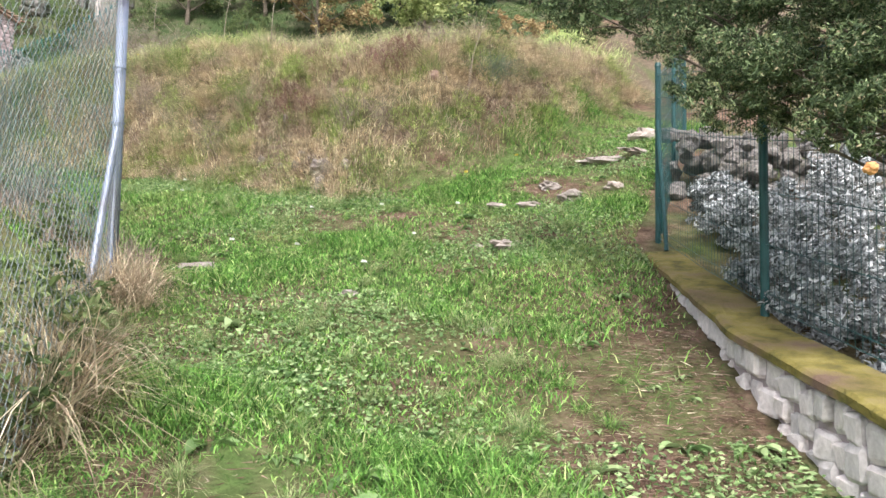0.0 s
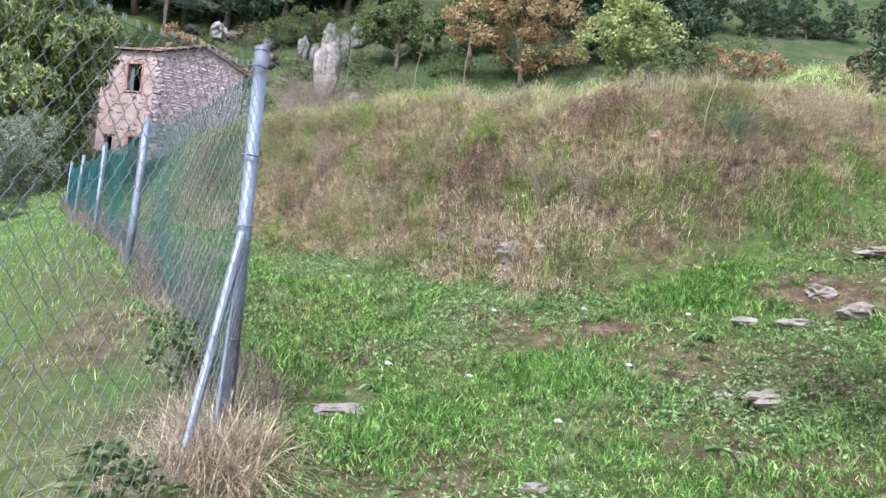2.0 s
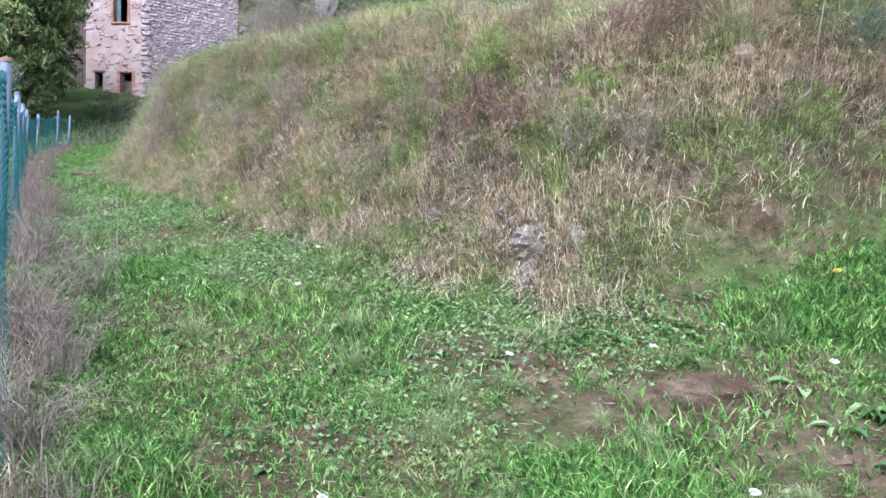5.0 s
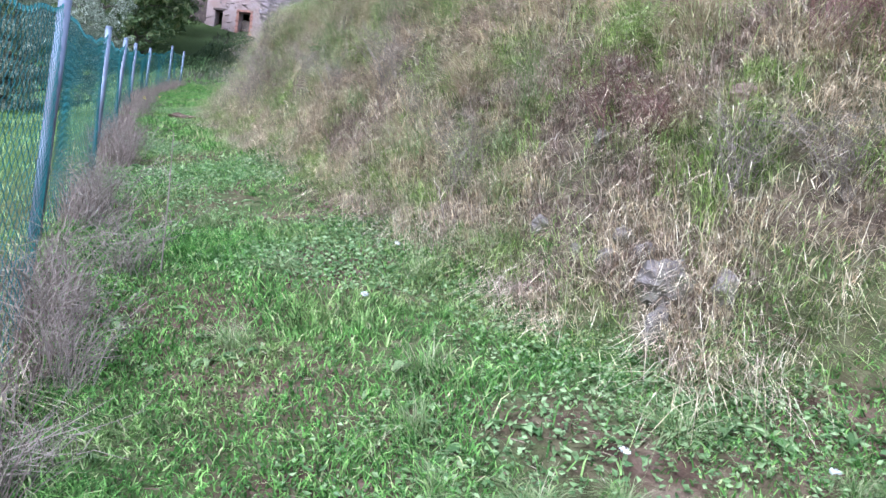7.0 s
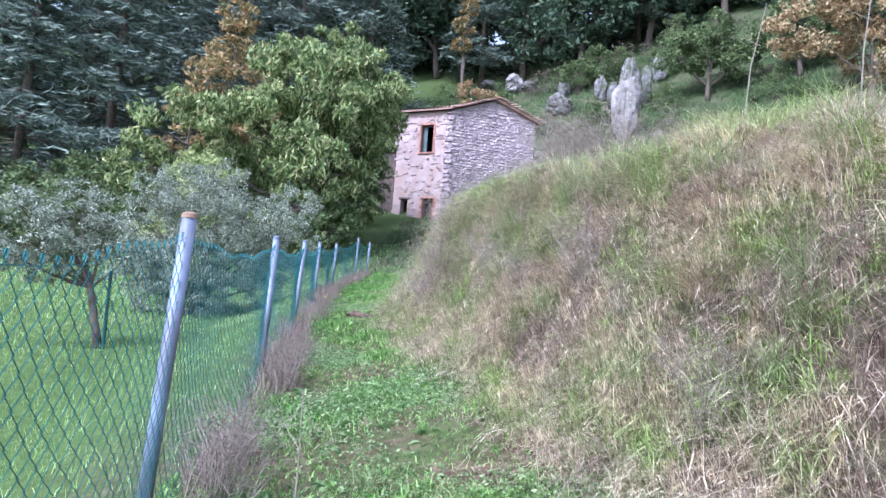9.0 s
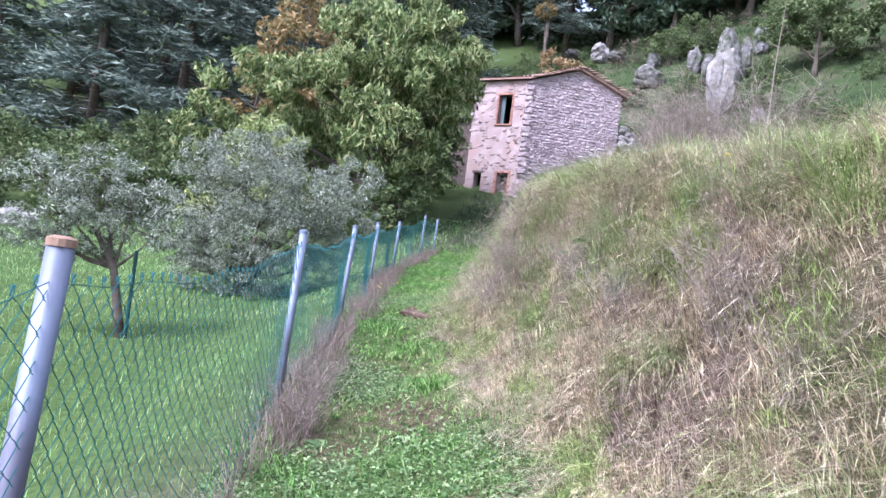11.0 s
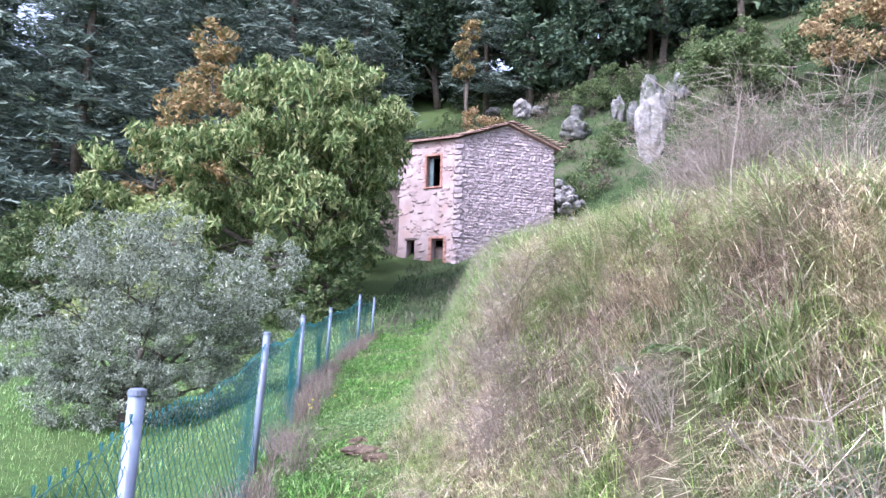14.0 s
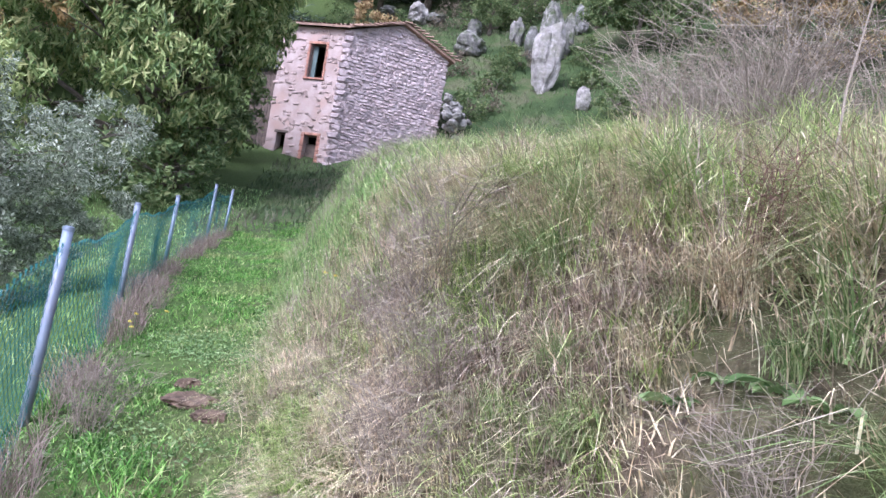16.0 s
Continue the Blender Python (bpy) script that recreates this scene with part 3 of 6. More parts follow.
    def surround(name, hole, jamb, label):
        s0, s1, z0, z1 = hole
        w = thing(name, (0, 0, 0), "", "")
        for key in ("label", "category"):
            if key in w:
                del w[key]
        w.parent = h
        w["label"] = label
        z = z0
        while z < z1:
            for a, b in ((s0 - jamb * rng.uniform(0.8, 1.2), s0), (s1, s1 + jamb * rng.uniform(0.8, 1.2))):
                block("brick", a, b, z, min(z + 0.07, z1), 0.25, 0.035, BRICK, w)
            z += 0.078
        n = 5
        for k in range(n):
            a = s0 - jamb + (s1 - s0 + 2 * jamb) * k / n
            block("brick", a, a + (s1 - s0 + 2 * jamb) / n - 0.008, z1, z1 + 0.10, 0.25, 0.035, BRICK, w)
        return w
    w1 = surround("window", win, 0.10, "upper window opening with red brick jambs and a half-open shutter")
    block("sill", win[0] - 0.12, win[1] + 0.12, win[2] - 0.08, win[2], 0.4, 0.07, BRICK, w1)
    block("frame", win[0], win[0] + 0.06, win[2], win[3], 0.08, -0.16, OLD_WOOD, w1)
    block("frame", win[1] - 0.06, win[1], win[2], win[3], 0.08, -0.16, OLD_WOOD, w1)
    block("frame", win[0] + 0.06, win[1] - 0.06, win[3] - 0.06, win[3], 0.08, -0.16, OLD_WOOD, w1)
    block("shutter", win[0] + 0.06, win[0] + 0.24, win[2] + 0.02, win[3] - 0.06, 0.05, -0.18, SHUTTER, w1, "grey-green wooden shutter")
    w2 = thing("small_window", (0, 0, 0), "small dark ground-floor window opening", "")
    w2.parent = h
    block("lintel", low[0] - 0.1, low[1] + 0.1, low[3], low[3] + 0.1, 0.3, 0.02, OLD_WOOD, w2)
    block("sill", low[0] - 0.05, low[1] + 0.05, low[2] - 0.06, low[2], 0.4, 0.03, HOUSE_STONE, w2)
    w3 = surround("doorway", door, 0.13, "low dark doorway with brick jambs")
    block("door", door[0], door[1], door[2], door[3] - 0.3, 0.06, -0.3, OLD_WOOD, w3, "dark weathered plank door")
    # dark sheets inside; their colour stands in for the unlit room behind the openings
    bm = bmesh.new()
    inner = [l + Vector((0.6, 0.55, 0)), c + Vector((0.1, 0.75, 0)), r + Vector((-0.7, 0.35, 0)), back_r + Vector((-0.6, -0.7, 0)), back_l + Vector((0.7, -0.6, 0))]
    for z in (8.25, 11.2, 14.1):
        bm.faces.new([bm.verts.new(local((p.x, p.y, z))) for p in inner])
    part("inner_floor", bm, DARK_ROOM, h)
    # roof: slabs and rows of curved tiles along the eave and the rake
    ov = 0.22
    n_out = Vector(((r - c).y, -(r - c).x, 0)).normalized()
    back = Vector((-2.6, 45.2, 0))

    def roof_slab(pts, name):
        bm = bmesh.new()
        lo = [bm.verts.new(local(p)) for p in pts]
        hi = [bm.verts.new(local((p[0], p[1], p[2] + 0.09))) for p in pts]
        bm.faces.new(lo[::-1])
        bm.faces.new(hi)
        for k in range(len(pts)):
            j = (k + 1) % len(pts)
            bm.faces.new([lo[k], lo[j], hi[j], hi[k]])
        return part(name, bm, TILE, h)
    cx, rx, lx, mx = c + n_out * ov - (r - c).normalized() * 0.1, r + n_out * ov + (r - c).normalized() * 0.25, l + Vector((-0.15, -0.2, 0)), mid + n_out * ov
    roof_slab([(cx.x, cx.y, eave - 0.02), (mx.x, mx.y, ridge + 0.01), (back.x, back.y, ridge), (lx.x, lx.y, eave - 0.02)], "roof")
    roof_slab([(mx.x, mx.y, ridge + 0.01), (rx.x, rx.y, eave - 0.09), (back_r.x + 0.3, back_r.y, eave - 0.09), (back.x, back.y, ridge)], "roof")
    roof_slab([(lx.x, lx.y, eave - 0.02), (back.x, back.y, ridge), (back_l.x - 0.2, back_l.y + 0.2, eave)], "roof")
    roof_slab([(back.x, back.y, ridge), (back_r.x + 0.3, back_r.y, eave - 0.09), (back_l.x - 0.2, back_l.y + 0.2, eave)], "roof")
    ang = np.linspace(0, np.pi, 6)
    tl = 0.36
    prof = np.stack([np.cos(ang) * 0.085, np.sin(ang) * 0.06], 1)
    prof2 = prof * 0.8
    tv = np.concatenate([np.stack([prof[:, 0], 0 * ang, prof[:, 1]], 1), np.stack([prof2[:, 0], 0 * ang + tl, prof2[:, 1]], 1)])
    tt = np.array([t for k in range(5) for t in ((k, k + 1, k + 7), (k, k + 7, k + 6))])
    tile = mesh_of("tile", tv, tt, TILE, True)

    def tile_row(a, b, n, turn, lift):
        dd = b - a
        yaw2 = math.degrees(math.atan2(dd.y, dd.x))
        for k in range(n):
            p = a + dd * ((k + 0.5) / n)
            ob = new("tile", tile)
            ob.parent = h
            ob.matrix_basis = Matrix.Translation(local((p.x, p.y, p.z + lift))) @ pose(0, 0, 0, 0, 0, yaw2 + turn + rng.normal(0, 5)) @ pose(0, 0, 0, rng.normal(8, 3), rng.normal(0, 4), 0)
    E_, R_ = eave + 0.07, ridge + 0.10
    tile_row(Vector((lx.x, lx.y, E_)), Vector((cx.x, cx.y, E_)), 15, 0, 0)
    tile_row(Vector((cx.x, cx.y, E_)), Vector((mx.x, mx.y, R_)), 11, -90, 0.0)
    tile_row(Vector((mx.x, mx.y, R_)), Vector((rx.x, rx.y, E_ - 0.07)), 12, -90, 0.0)
    return h


house()


def lean_to():
    # dark shed against the far end of the facade
    a, d = Vector((-4.75, 40.45, 0)), Vector((-0.949, 0.316, 0))
    sh = thing("lean_to_shed", (a.x, a.y, gz(a.x, a.y)), "dark brown board shed with pale sheet roof against the house", "shed")
    base = sh.matrix_basis.translation
    turn = pose(0, 0, 0, 0, 0, math.degrees(math.atan2(d.y, d.x)))
    for k in range(7):
        bm = bmesh.new()
        bmesh.ops.create_cube(bm, size=1.0, matrix=turn @ Matrix.Translation((0.06 + 0.135 * k, 0, 1.55 - 0.03 * k)) @ Matrix.Diagonal((0.125, 0.04, 3.3 - 0.06 * k, 1)))
        bmesh.ops.bevel(bm, geom=bm.edges[:], offset=0.006, segments=1, affect="EDGES")
        part("board", bm, OLD_WOOD, sh)
    bm = bmesh.new()
    bmesh.ops.create_cube(bm, size=1.0, matrix=turn @ Matrix.Translation((0.5, -0.9, 1.5)) @ Matrix.Diagonal((0.9, 1.7, 3.1, 1)))
    part("body", bm, OLD_WOOD, sh)
    bm = bmesh.new()
    bmesh.ops.create_cube(bm, size=1.0, matrix=turn @ Matrix.Translation((0.5, -0.8, 3.18)) @ pose(0, 0, 0, 0, 4, 0) @ Matrix.Diagonal((1.2, 2.1, 0.05, 1)))
    part("roof", bm, GALV, sh, "pale grey metal sheet roof")


lean_to()


# ---- chain-link fence ----
def chain_fence():
    f = thing("chain_link_fence", (POSTS[0][0], POSTS[0][1], gz(*POSTS[0][:2])), "green wire chain-link fence on grey galvanised posts beside the path", "fence")
    inv = -np.array(f.matrix_basis.translation)
    leanings = [(0, 0), (0.03, 0.02), (0.06, 0.03), (0.03, 0.0), (0.05, 0.02), (0.02, 0.0), (0.03, 0.01), (0.02, 0.0), (0.04, 0.0)]
    ends = []
    for (x, y, top), (lx, ly) in zip(POSTS, leanings):
        z = gz(x, y)
        a, b = np.array([x - lx * 0.6, y, z - 0.3]), np.array([x + lx * 0.6, y + ly, top])
        rad = 0.034 if y < 9 else 0.03
        v, t = tube([a + inv, b + inv], rad, 14)
        p = np_part("post", v, t, GALV, f, smooth_shade=True)
        v, t = tube([b + inv - [0, 0, 0.008], b + inv + [0, 0, 0.012], b + inv + [0, 0, 0.02]], [rad * 1.1, rad * 1.1, rad * 0.6], 14)
        np_part("cap", v, t, RUSTY if 8 < y < 10 else GALV, p)
        ends.append((np.array([x, y, z]), b))
    # braces at the corner post
    x, y, top = POSTS[1]
    for dx, dy, r in ((-0.22, -0.46, 0.022), (-0.08, -0.34, 0.010)):
        v, t = tube([np.array([x - 0.01, y - 0.04, 2.66]) + inv, np.array([x + dx, y + dy, gz(x + dx, y + dy) - 0.05]) + inv], r, 10)
        np_part("brace", v, t, GALV, f)
    for z in (2.15, 2.7, 3.05, 3.5):
        a = np.linspace(0, 2 * np.pi, 15)
        ring = np.stack([x + 0.04 * np.cos(a), y + 0.04 * np.sin(a), z + 0 * a], 1)
        v, t = tube(ring + inv, 0.005, 5, False)
        np_part("tie_wire", v, t, GALV, f)
    # woven mesh, panel by panel
    rng = np.random.default_rng(3)
    for k in range(len(POSTS) - 1):
        (b0, t0), (b1, t1) = ends[k], ends[k + 1]
        L = np.linalg.norm(b1[:2] - b0[:2])
        far = POSTS[k][1] > 14
        cell = 0.052 if far else 0.047
        n = int(L / cell)
        pieces = []
        s = (np.arange(n + 1)) / n
        sides = 3
        r = 0.0016 if k == 0 else 0.0019 if not far else 0.0024

        def surf(u, w):
            """u along the panel, w metres down from its top edge."""
            low = ground_z(b0[0] + (b1[0] - b0[0]) * u, b0[1] + (b1[1] - b0[1]) * u)
            top = t0[2] + (t1[2] - t0[2]) * u - 0.09 - 0.10 * np.sin(np.pi * u) - 0.012 * np.sin(23 * u)
            H = top - low - 0.02
            q = t0[:2][None] * (1 - u)[:, None] + t1[:2][None] * u[:, None]
            qb = b0[:2][None] * (1 - u)[:, None] + b1[:2][None] * u[:, None]
            g = np.clip(w / np.maximum(H, 0.1), 0, 1)
            bow = 0.03 * np.sin(np.pi * g) * np.sin(2.6 * np.pi * u + k) + 0.10 * g ** 4 * np.sin(np.pi * u)
            xy = q * (1 - g)[:, None] + qb * g[:, None]
            z = top - np.minimum(w, H)
            return np.concatenate([xy + np.array([[1.0, 0.2]]) * bow[:, None], z[:, None]], 1), H
        rows = int(1.9 / (cell * 0.95))
        for i in range(n):
            w = np.arange(rows) * cell * 0.95
            flip = np.where((np.arange(rows) + i) % 2, 1, -1)
            u = (i + 0.5 + 0.5 * flip) / n
            u = np.clip(u, 0, 1)
            p, H = surf(u, w)
            p[:, 0] += 0.003 * flip
            keep = w <= H
            p = p[keep]
            if len(p) < 3:
                continue
            v, t = tube(p + inv, r, sides, False)
            pieces.append((v, t))
            # bent-over ends of the wire along the top
            tp = p[0]
            side = (p[1] - p[0])
            hook = np.array([tp, tp + [0, 0, 0.018] - side * 0.1, tp + [0, 0, 0.026] + side * 0.12, tp + [0, 0, 0.012] + side * 0.26])
            pieces.append(tube(hook + inv, r * 1.1, 3, False))
        m = np_part("wire_mesh", *join(pieces), WIRE if k else GREY_WIRE, f, "green plastic-coated woven wire")
        for w0 in (0.01,):
            u = np.linspace(0, 1, 12)
            p, H = surf(u, np.full(12, w0))
            np_part("line_wire", *tube(p + inv, 0.0016, 5), WIRE, f)


chain_fence()


# ---- retaining wall, its cap and the green fence on it ----
WALL = [(1.35, -0.3, 0.93), (2.3, 1.33, 1.29), (2.9, 2.33, 1.5), (4.17, 4.03, 2.0), (6.5, 5.62, 3.02)]


def wall_at(k, s):
    a, b = Vector(WALL[k]), Vector(WALL[k + 1])
    return a + (b - a) * s


def retaining_wall():
    w = thing("retaining_wall", (WALL[1][0], WALL[1][1], gz(*WALL[1][:2])), "low whitish rubble-stone retaining wall with a mossy concrete cap", "wall", kind="structure")
    inv = Matrix.Translation(-w.matrix_basis.translation)
    rng = np.random.default_rng(21)
    for k in range(len(WALL) - 1):
        a, b = Vector(WALL[k]), Vector(WALL[k + 1])
        d = Vector((b.x - a.x, b.y - a.y, 0)).normalized()
        n = Vector((d.y, -d.x, 0))
        # core
        bm = bmesh.new()
        rows = []
        for s in np.linspace(0, 1, 9):
            p = a + (b - a) * float(s)
            rows.append([bm.verts.new(inv @ (p + n * o + Vector((0, 0, dz)))) for o, dz in ((0.05, -0.9), (0.05, -0.045), (0.29, -0.045), (0.29, -0.9))])
        for p, q in zip(rows, rows[1:]):
            for j in range(4):
                bm.faces.new([p[j], q[j], q[(j + 1) % 4], p[(j + 1) % 4]])
        bm.faces.new(rows[0][::-1])
        bm.faces.new(rows[-1])
        bmesh.ops.recalc_face_normals(bm, faces=bm.faces[:])
        part("core", bm, MORTAR, w)
        # cap with an uneven edge
        bm = bmesh.new()
        rows = []
        L = (b - a).length
        m = int(L / 0.12)
        for i in range(m + 1):
            p = a + (b - a) * (i / m)
            e = 0.012 * fuzz(2.0, p.x * 3, p.y * 3)
            rows.append([bm.verts.new(inv @ (p + n * (o + e) + Vector((0, 0, dz + e * 0.5)))) for o, dz in ((0.0, -0.045), (0.0, -0.012), (0.018, 0.0), (0.28, 0.004), (0.30, -0.014), (0.30, -0.06))])
        for p, q in zip(rows, rows[1:]):
            for j in range(6):
                bm.faces.new([p[j], q[j], q[(j + 1) % 6], p[(j + 1) % 6]])
        bm.faces.new(rows[0][::-1])
        bm.faces.new(rows[-1])
        bmesh.ops.recalc_face_normals(bm, faces=bm.faces[:])
        part("cap", bm, CAP, w, "mossy ochre concrete cap")
        # face stones
        ps = Pieces("stone", WALL_STONE, w, DRESSED)
        yaw = math.degrees(math.atan2(d.y, d.x))
        for row in range(5):
            s = rng.uniform(0, 0.1)
            while s < L - 0.1:
                wd = rng.uniform(0.075, 0.165)
                p = a + (b - a) * ((s + wd / 2) / L)
                z = p.z - 0.125 - row * 0.118 + rng.normal(0, 0.012)
                if z > gz(p.x, p.y) - 0.12:
                    q = p + n * (0.078 + rng.uniform(-0.012, 0.012))
                    ps.put(int(rng.integers(7)), inv @ Matrix.Translation((q.x, q.y, z)) @ pose(0, 0, 0, 0, rng.normal(0, 7), yaw + rng.normal(0, 3)) @ Matrix.Diagonal((wd * 0.98, 0.12, rng.uniform(0.10, 0.135), 1)))
                s += wd
    # fence
    f = thing("garden_fence", (4.45, 3.86, 1.95), "dark green welded-wire fence with slim posts standing on the wall cap", "fence")
    finv = -np.array(f.matrix_basis.translation)
    feet = []
    for k, s in ((0, 0.3), (2, 0.1), (3, 0.0), (3, 0.5), (3, 0.98)):
        a, b = Vector(WALL[k]), Vector(WALL[k + 1])
        d = Vector((b.x - a.x, b.y - a.y, 0)).normalized()
        p = a + (b - a) * s + Vector((d.y, -d.x, 0)) * (0.24 if k != 3 else 0.16)
        feet.append(np.array(p))
        v, t = tube([np.array(p) + finv - [0, 0, 0.01], np.array(p) + finv + [0.01, 0, 1.36]], 0.021, 12)
        o = np_part("post", v, t, GREEN_PAINT, f)
        v, t = tube([np.array(p) + finv + [0.01, 0, 1.355], np.array(p) + finv + [0.01, 0, 1.385]], [0.027, 0.02], 12)
        np_part("cap", v, t, GREEN_PAINT, o)
    c = feet[2]
    for e in (feet[1], feet[3]):
        d = (e - c) / np.linalg.norm(e - c)
        np_part("brace", *tube([c + finv + [0, 0, 0.95], c + finv + d * 0.22 + [0, 0, 0.0]], 0.016, 8), GREEN_PAINT, f)
    for p, q in zip(feet, feet[1:]):
        L = np.linalg.norm(q - p)
        n = int(L / 0.05)
        for i in range(1, n):
            u = p + (q - p) * i / n + finv
            np_part("wire", *tube([u + [0, 0, 0.05], u + [0, 0, 1.3]], 0.0016, 3, False), GREEN_PAINT, f)
        for h in (0.06, 0.12, 0.36, 0.62, 0.88, 1.12, 1.29):
            np_part("wire", *tube([p + finv + [0, 0, h], (p + q) / 2 + finv + [0, 0, h - 0.015], q + finv + [0, 0, h]], 0.0024, 4, False), GREEN_PAINT, f)


retaining_wall()


# ---- stones and boulders ----
def boulder_mesh(seed, sub=3, rough=0.28):
    bm = bmesh.new()
    bmesh.ops.create_icosphere(bm, subdivisions=sub, radius=0.5)
    o = Vector((seed * 3.7, seed * 1.3, seed * 2.1))
    for v in bm.verts:
        k = 1 + rough * noise.fractal(v.co * 2.2 + o, 0.8, 2.2, 4) + 0.5 * rough * noise.cell(v.co * 2.5 + o)
        v.co *= k
    return bm


def boulder(name, at, size, mat, label, category="rock", group="", seed=1, yaw=0, sink=0.2, sub=3, tilt=0, rough=0.28, taper=0.0):
    bm = boulder_mesh(seed, sub, rough)
    if taper:
        for v in bm.verts:
            v.co.z = min(v.co.z, 0.4 + 0.25 * v.co.x)
            f = 1 + taper * (v.co.z * 2 - 0.2)
            v.co.x, v.co.y = v.co.x * f + 0.12 * v.co.z, v.co.y * f
    bmesh.ops.transform(bm, matrix=pose(0, 0, 0, tilt, 0, yaw) @ Matrix.Diagonal((*size, 1)), verts=bm.verts)
    ob = part(name, bm, mat)
    ob.matrix_basis = Matrix.Translation((at[0], at[1], at[2] + size[2] * (0.5 - sink)))
    return tagged(ob, label, category, group)


def stones():
    rng = np.random.default_rng(31)
    flat = ((3.37, 4.58, 0.40, 0.12, 0.09), (3.2, 4.75, 0.10, 0.08, 0.05), (4.55, 5.11, 0.34, 0.16, 0.12), (4.15, 5.2, 0.30, 0.10, 0.08), (3.95, 5.42, 0.26, 0.08, 0.06),
            (4.57, 5.45, 0.20, 0.14, 0.10), (5.53, 5.68, 0.5, 0.18, 0.10), (6.3, 5.78, 0.42, 0.22, 0.2), (5.0, 5.05, 0.22, 0.14, 0.1), (1.28, 5.32, 0.30, 0.14, 0.07), (5.9, 5.5, 0.6, 0.12, 0.08), (2.3, 3.4, 0.1, 0.07, 0.05), (1.9, 4.3, 0.12, 0.08, 0.05))
    for k, (x, y, a, b, c) in enumerate(flat):
        boulder("path_stone", (x, y, gz(x, y)), (a, b, c), PATH_STONE, "flat pale stone half sunk in the grass path", "stone", "stones in the path", k + 1, rng.uniform(-20, 25), 0.42, 3, 0, 0.5)
    foot = ((2.93, 7.04, 0.32, 0.26, 0.27), (2.87, 6.93, 0.2, 0.17, 0.3), (2.9, 7.2, 0.17, 0.15, 0.17), (2.86, 7.34, 0.2, 0.15, 0.13), (2.78, 7.36, 0.15, 0.13, 0.13), (2.6, 7.86, 0.18, 0.13, 0.16), (3.12, 6.9, 0.2, 0.17, 0.26), (2.7, 7.55, 0.12, 0.1, 0.1), (2.88, 7.88, 0.18, 0.13, 0.18))
    for k, (x, y, a, b, c) in enumerate(foot):
        boulder("bank_stone", (x, y, gz(x, y)), (a * 0.6, b * 0.6, c * 0.6) if k else (a * 0.75, b * 0.75, c * 0.75), BANK_STONE, "pale grey limestone lump showing at the foot of the bank", "stone", "stones at the bank's foot", k + 20, rng.uniform(0, 90), 0.32, 3, 0, 0.42)
    boulder("pink_stone", (4.19, 6.92, gz(4.19, 6.92)), (0.13, 0.11, 0.13), PINK_STONE, "pinkish stone showing in the dry bank", "stone", "", 41, 20, 0.3)
    boulder("pink_stone", (3.3, 7.3, gz(3.3, 7.3)), (0.14, 0.12, 0.1), PINK_STONE, "small pinkish stone in dry grass", "stone", "", 42, 20, 0.35)
    # crags on the hill behind the house: a leaning white standing stone, a grey cliff behind it, and boulders
    crags = ((6.75, 44.7, 1.5, 1.0, 4.0, 5, 0.24, "tall white leaning limestone pillar on the grassy hillside"),
             (7.5, 48.3, 1.5, 1.3, 3.5, -4, 0.25, "tall grey weathered limestone cliff with ivy on the hillside"), (8.4, 48.6, 0.7, 0.7, 2.7, 3, 0.22, "narrow white limestone pinnacle beside the grey cliff"),
             (6.55, 48.4, 0.7, 0.7, 1.8, -6, 0.22, "grey limestone pinnacle beside the taller cliff"), (9.6, 51.0, 0.85, 0.7, 2.0, 5, 0.25, "narrow white limestone pinnacle beside the grey cliff"),
             (3.42, 49.5, 1.7, 1.3, 1.4, 0, 0.22, ""), (3.8, 52.2, 0.9, 0.8, 1.1, 0, 0.25, ""), (0.6, 55.3, 1.3, 1.2, 1.3, 8, 0.3, ""), (1.6, 55.0, 1.4, 1.0, 0.7, 0, 0.25, ""),
             (8.2, 42.4, 0.65, 0.5, 1.1, 12, 0.25, ""), (6.0, 50.4, 0.8, 0.7, 1.7, 0, 0.3, ""), (-1.3, 57.2, 1.5, 1.2, 0.8, 0, 0.25, ""), (10.9, 43.4, 0.5, 0.5, 0.5, 0, 0.25, ""))
    for k, (x, y, a, b, c, tilt, rg, label) in enumerate(crags):
        boulder("crag", (x, y, gz(x, y)), (a, b, c), LIMESTONE if k in (0, 7, 9) else GREY_CRAG, label or "pale weathered limestone boulder on the grassy hillside", "rock", "crags on the hillside", k + 60, k * 40 if k else -10, 0.1, 4, tilt, rg, 0.0 if k else 0.4)
    boulder("field_rock", (-16.5, 31.6, gz(-16.5, 31.6)), (1.2, 0.9, 1.1), LIMESTONE, "pale rock beside the meadow", "rock", "", 90, 0, 0.1)
    boulder("field_rock", (-13.6, 23.8, gz(-13.6, 23.8)), (1.1, 0.7, 0.5), LIMESTONE, "low white rock at the edge of the meadow", "rock", "", 91, 0, 0.1)
    # broken wall beside the house
    p = thing("rubble_heap", (2.4, 41.0, gz(2.4, 41.0)), "tumbled heap of grey stones against the house", "stone heap")
    inv = Matrix.Translation(-p.matrix_basis.translation)
    ps = Pieces("stone", LIMESTONE, p)
    for k in range(46):
        x, y = 2.15 + abs(rng.normal(0, 0.45)), 40.9 + rng.normal(0, 0.35)
        h = max(0.0, 1.9 - 1.5 * (x - 2.15)) * rng.uniform(0.1, 1)
        s = rng.uniform(0.22, 0.45)
        ps.put(k, inv @ Matrix.Translation((x, y, gz(x, y) + h)) @ pose(0, 0, 0, rng.uniform(-30, 30), rng.uniform(-30, 30), rng.uniform(0, 180)) @ Matrix.Diagonal((s, s * 0.8, s * 0.6, 1)))
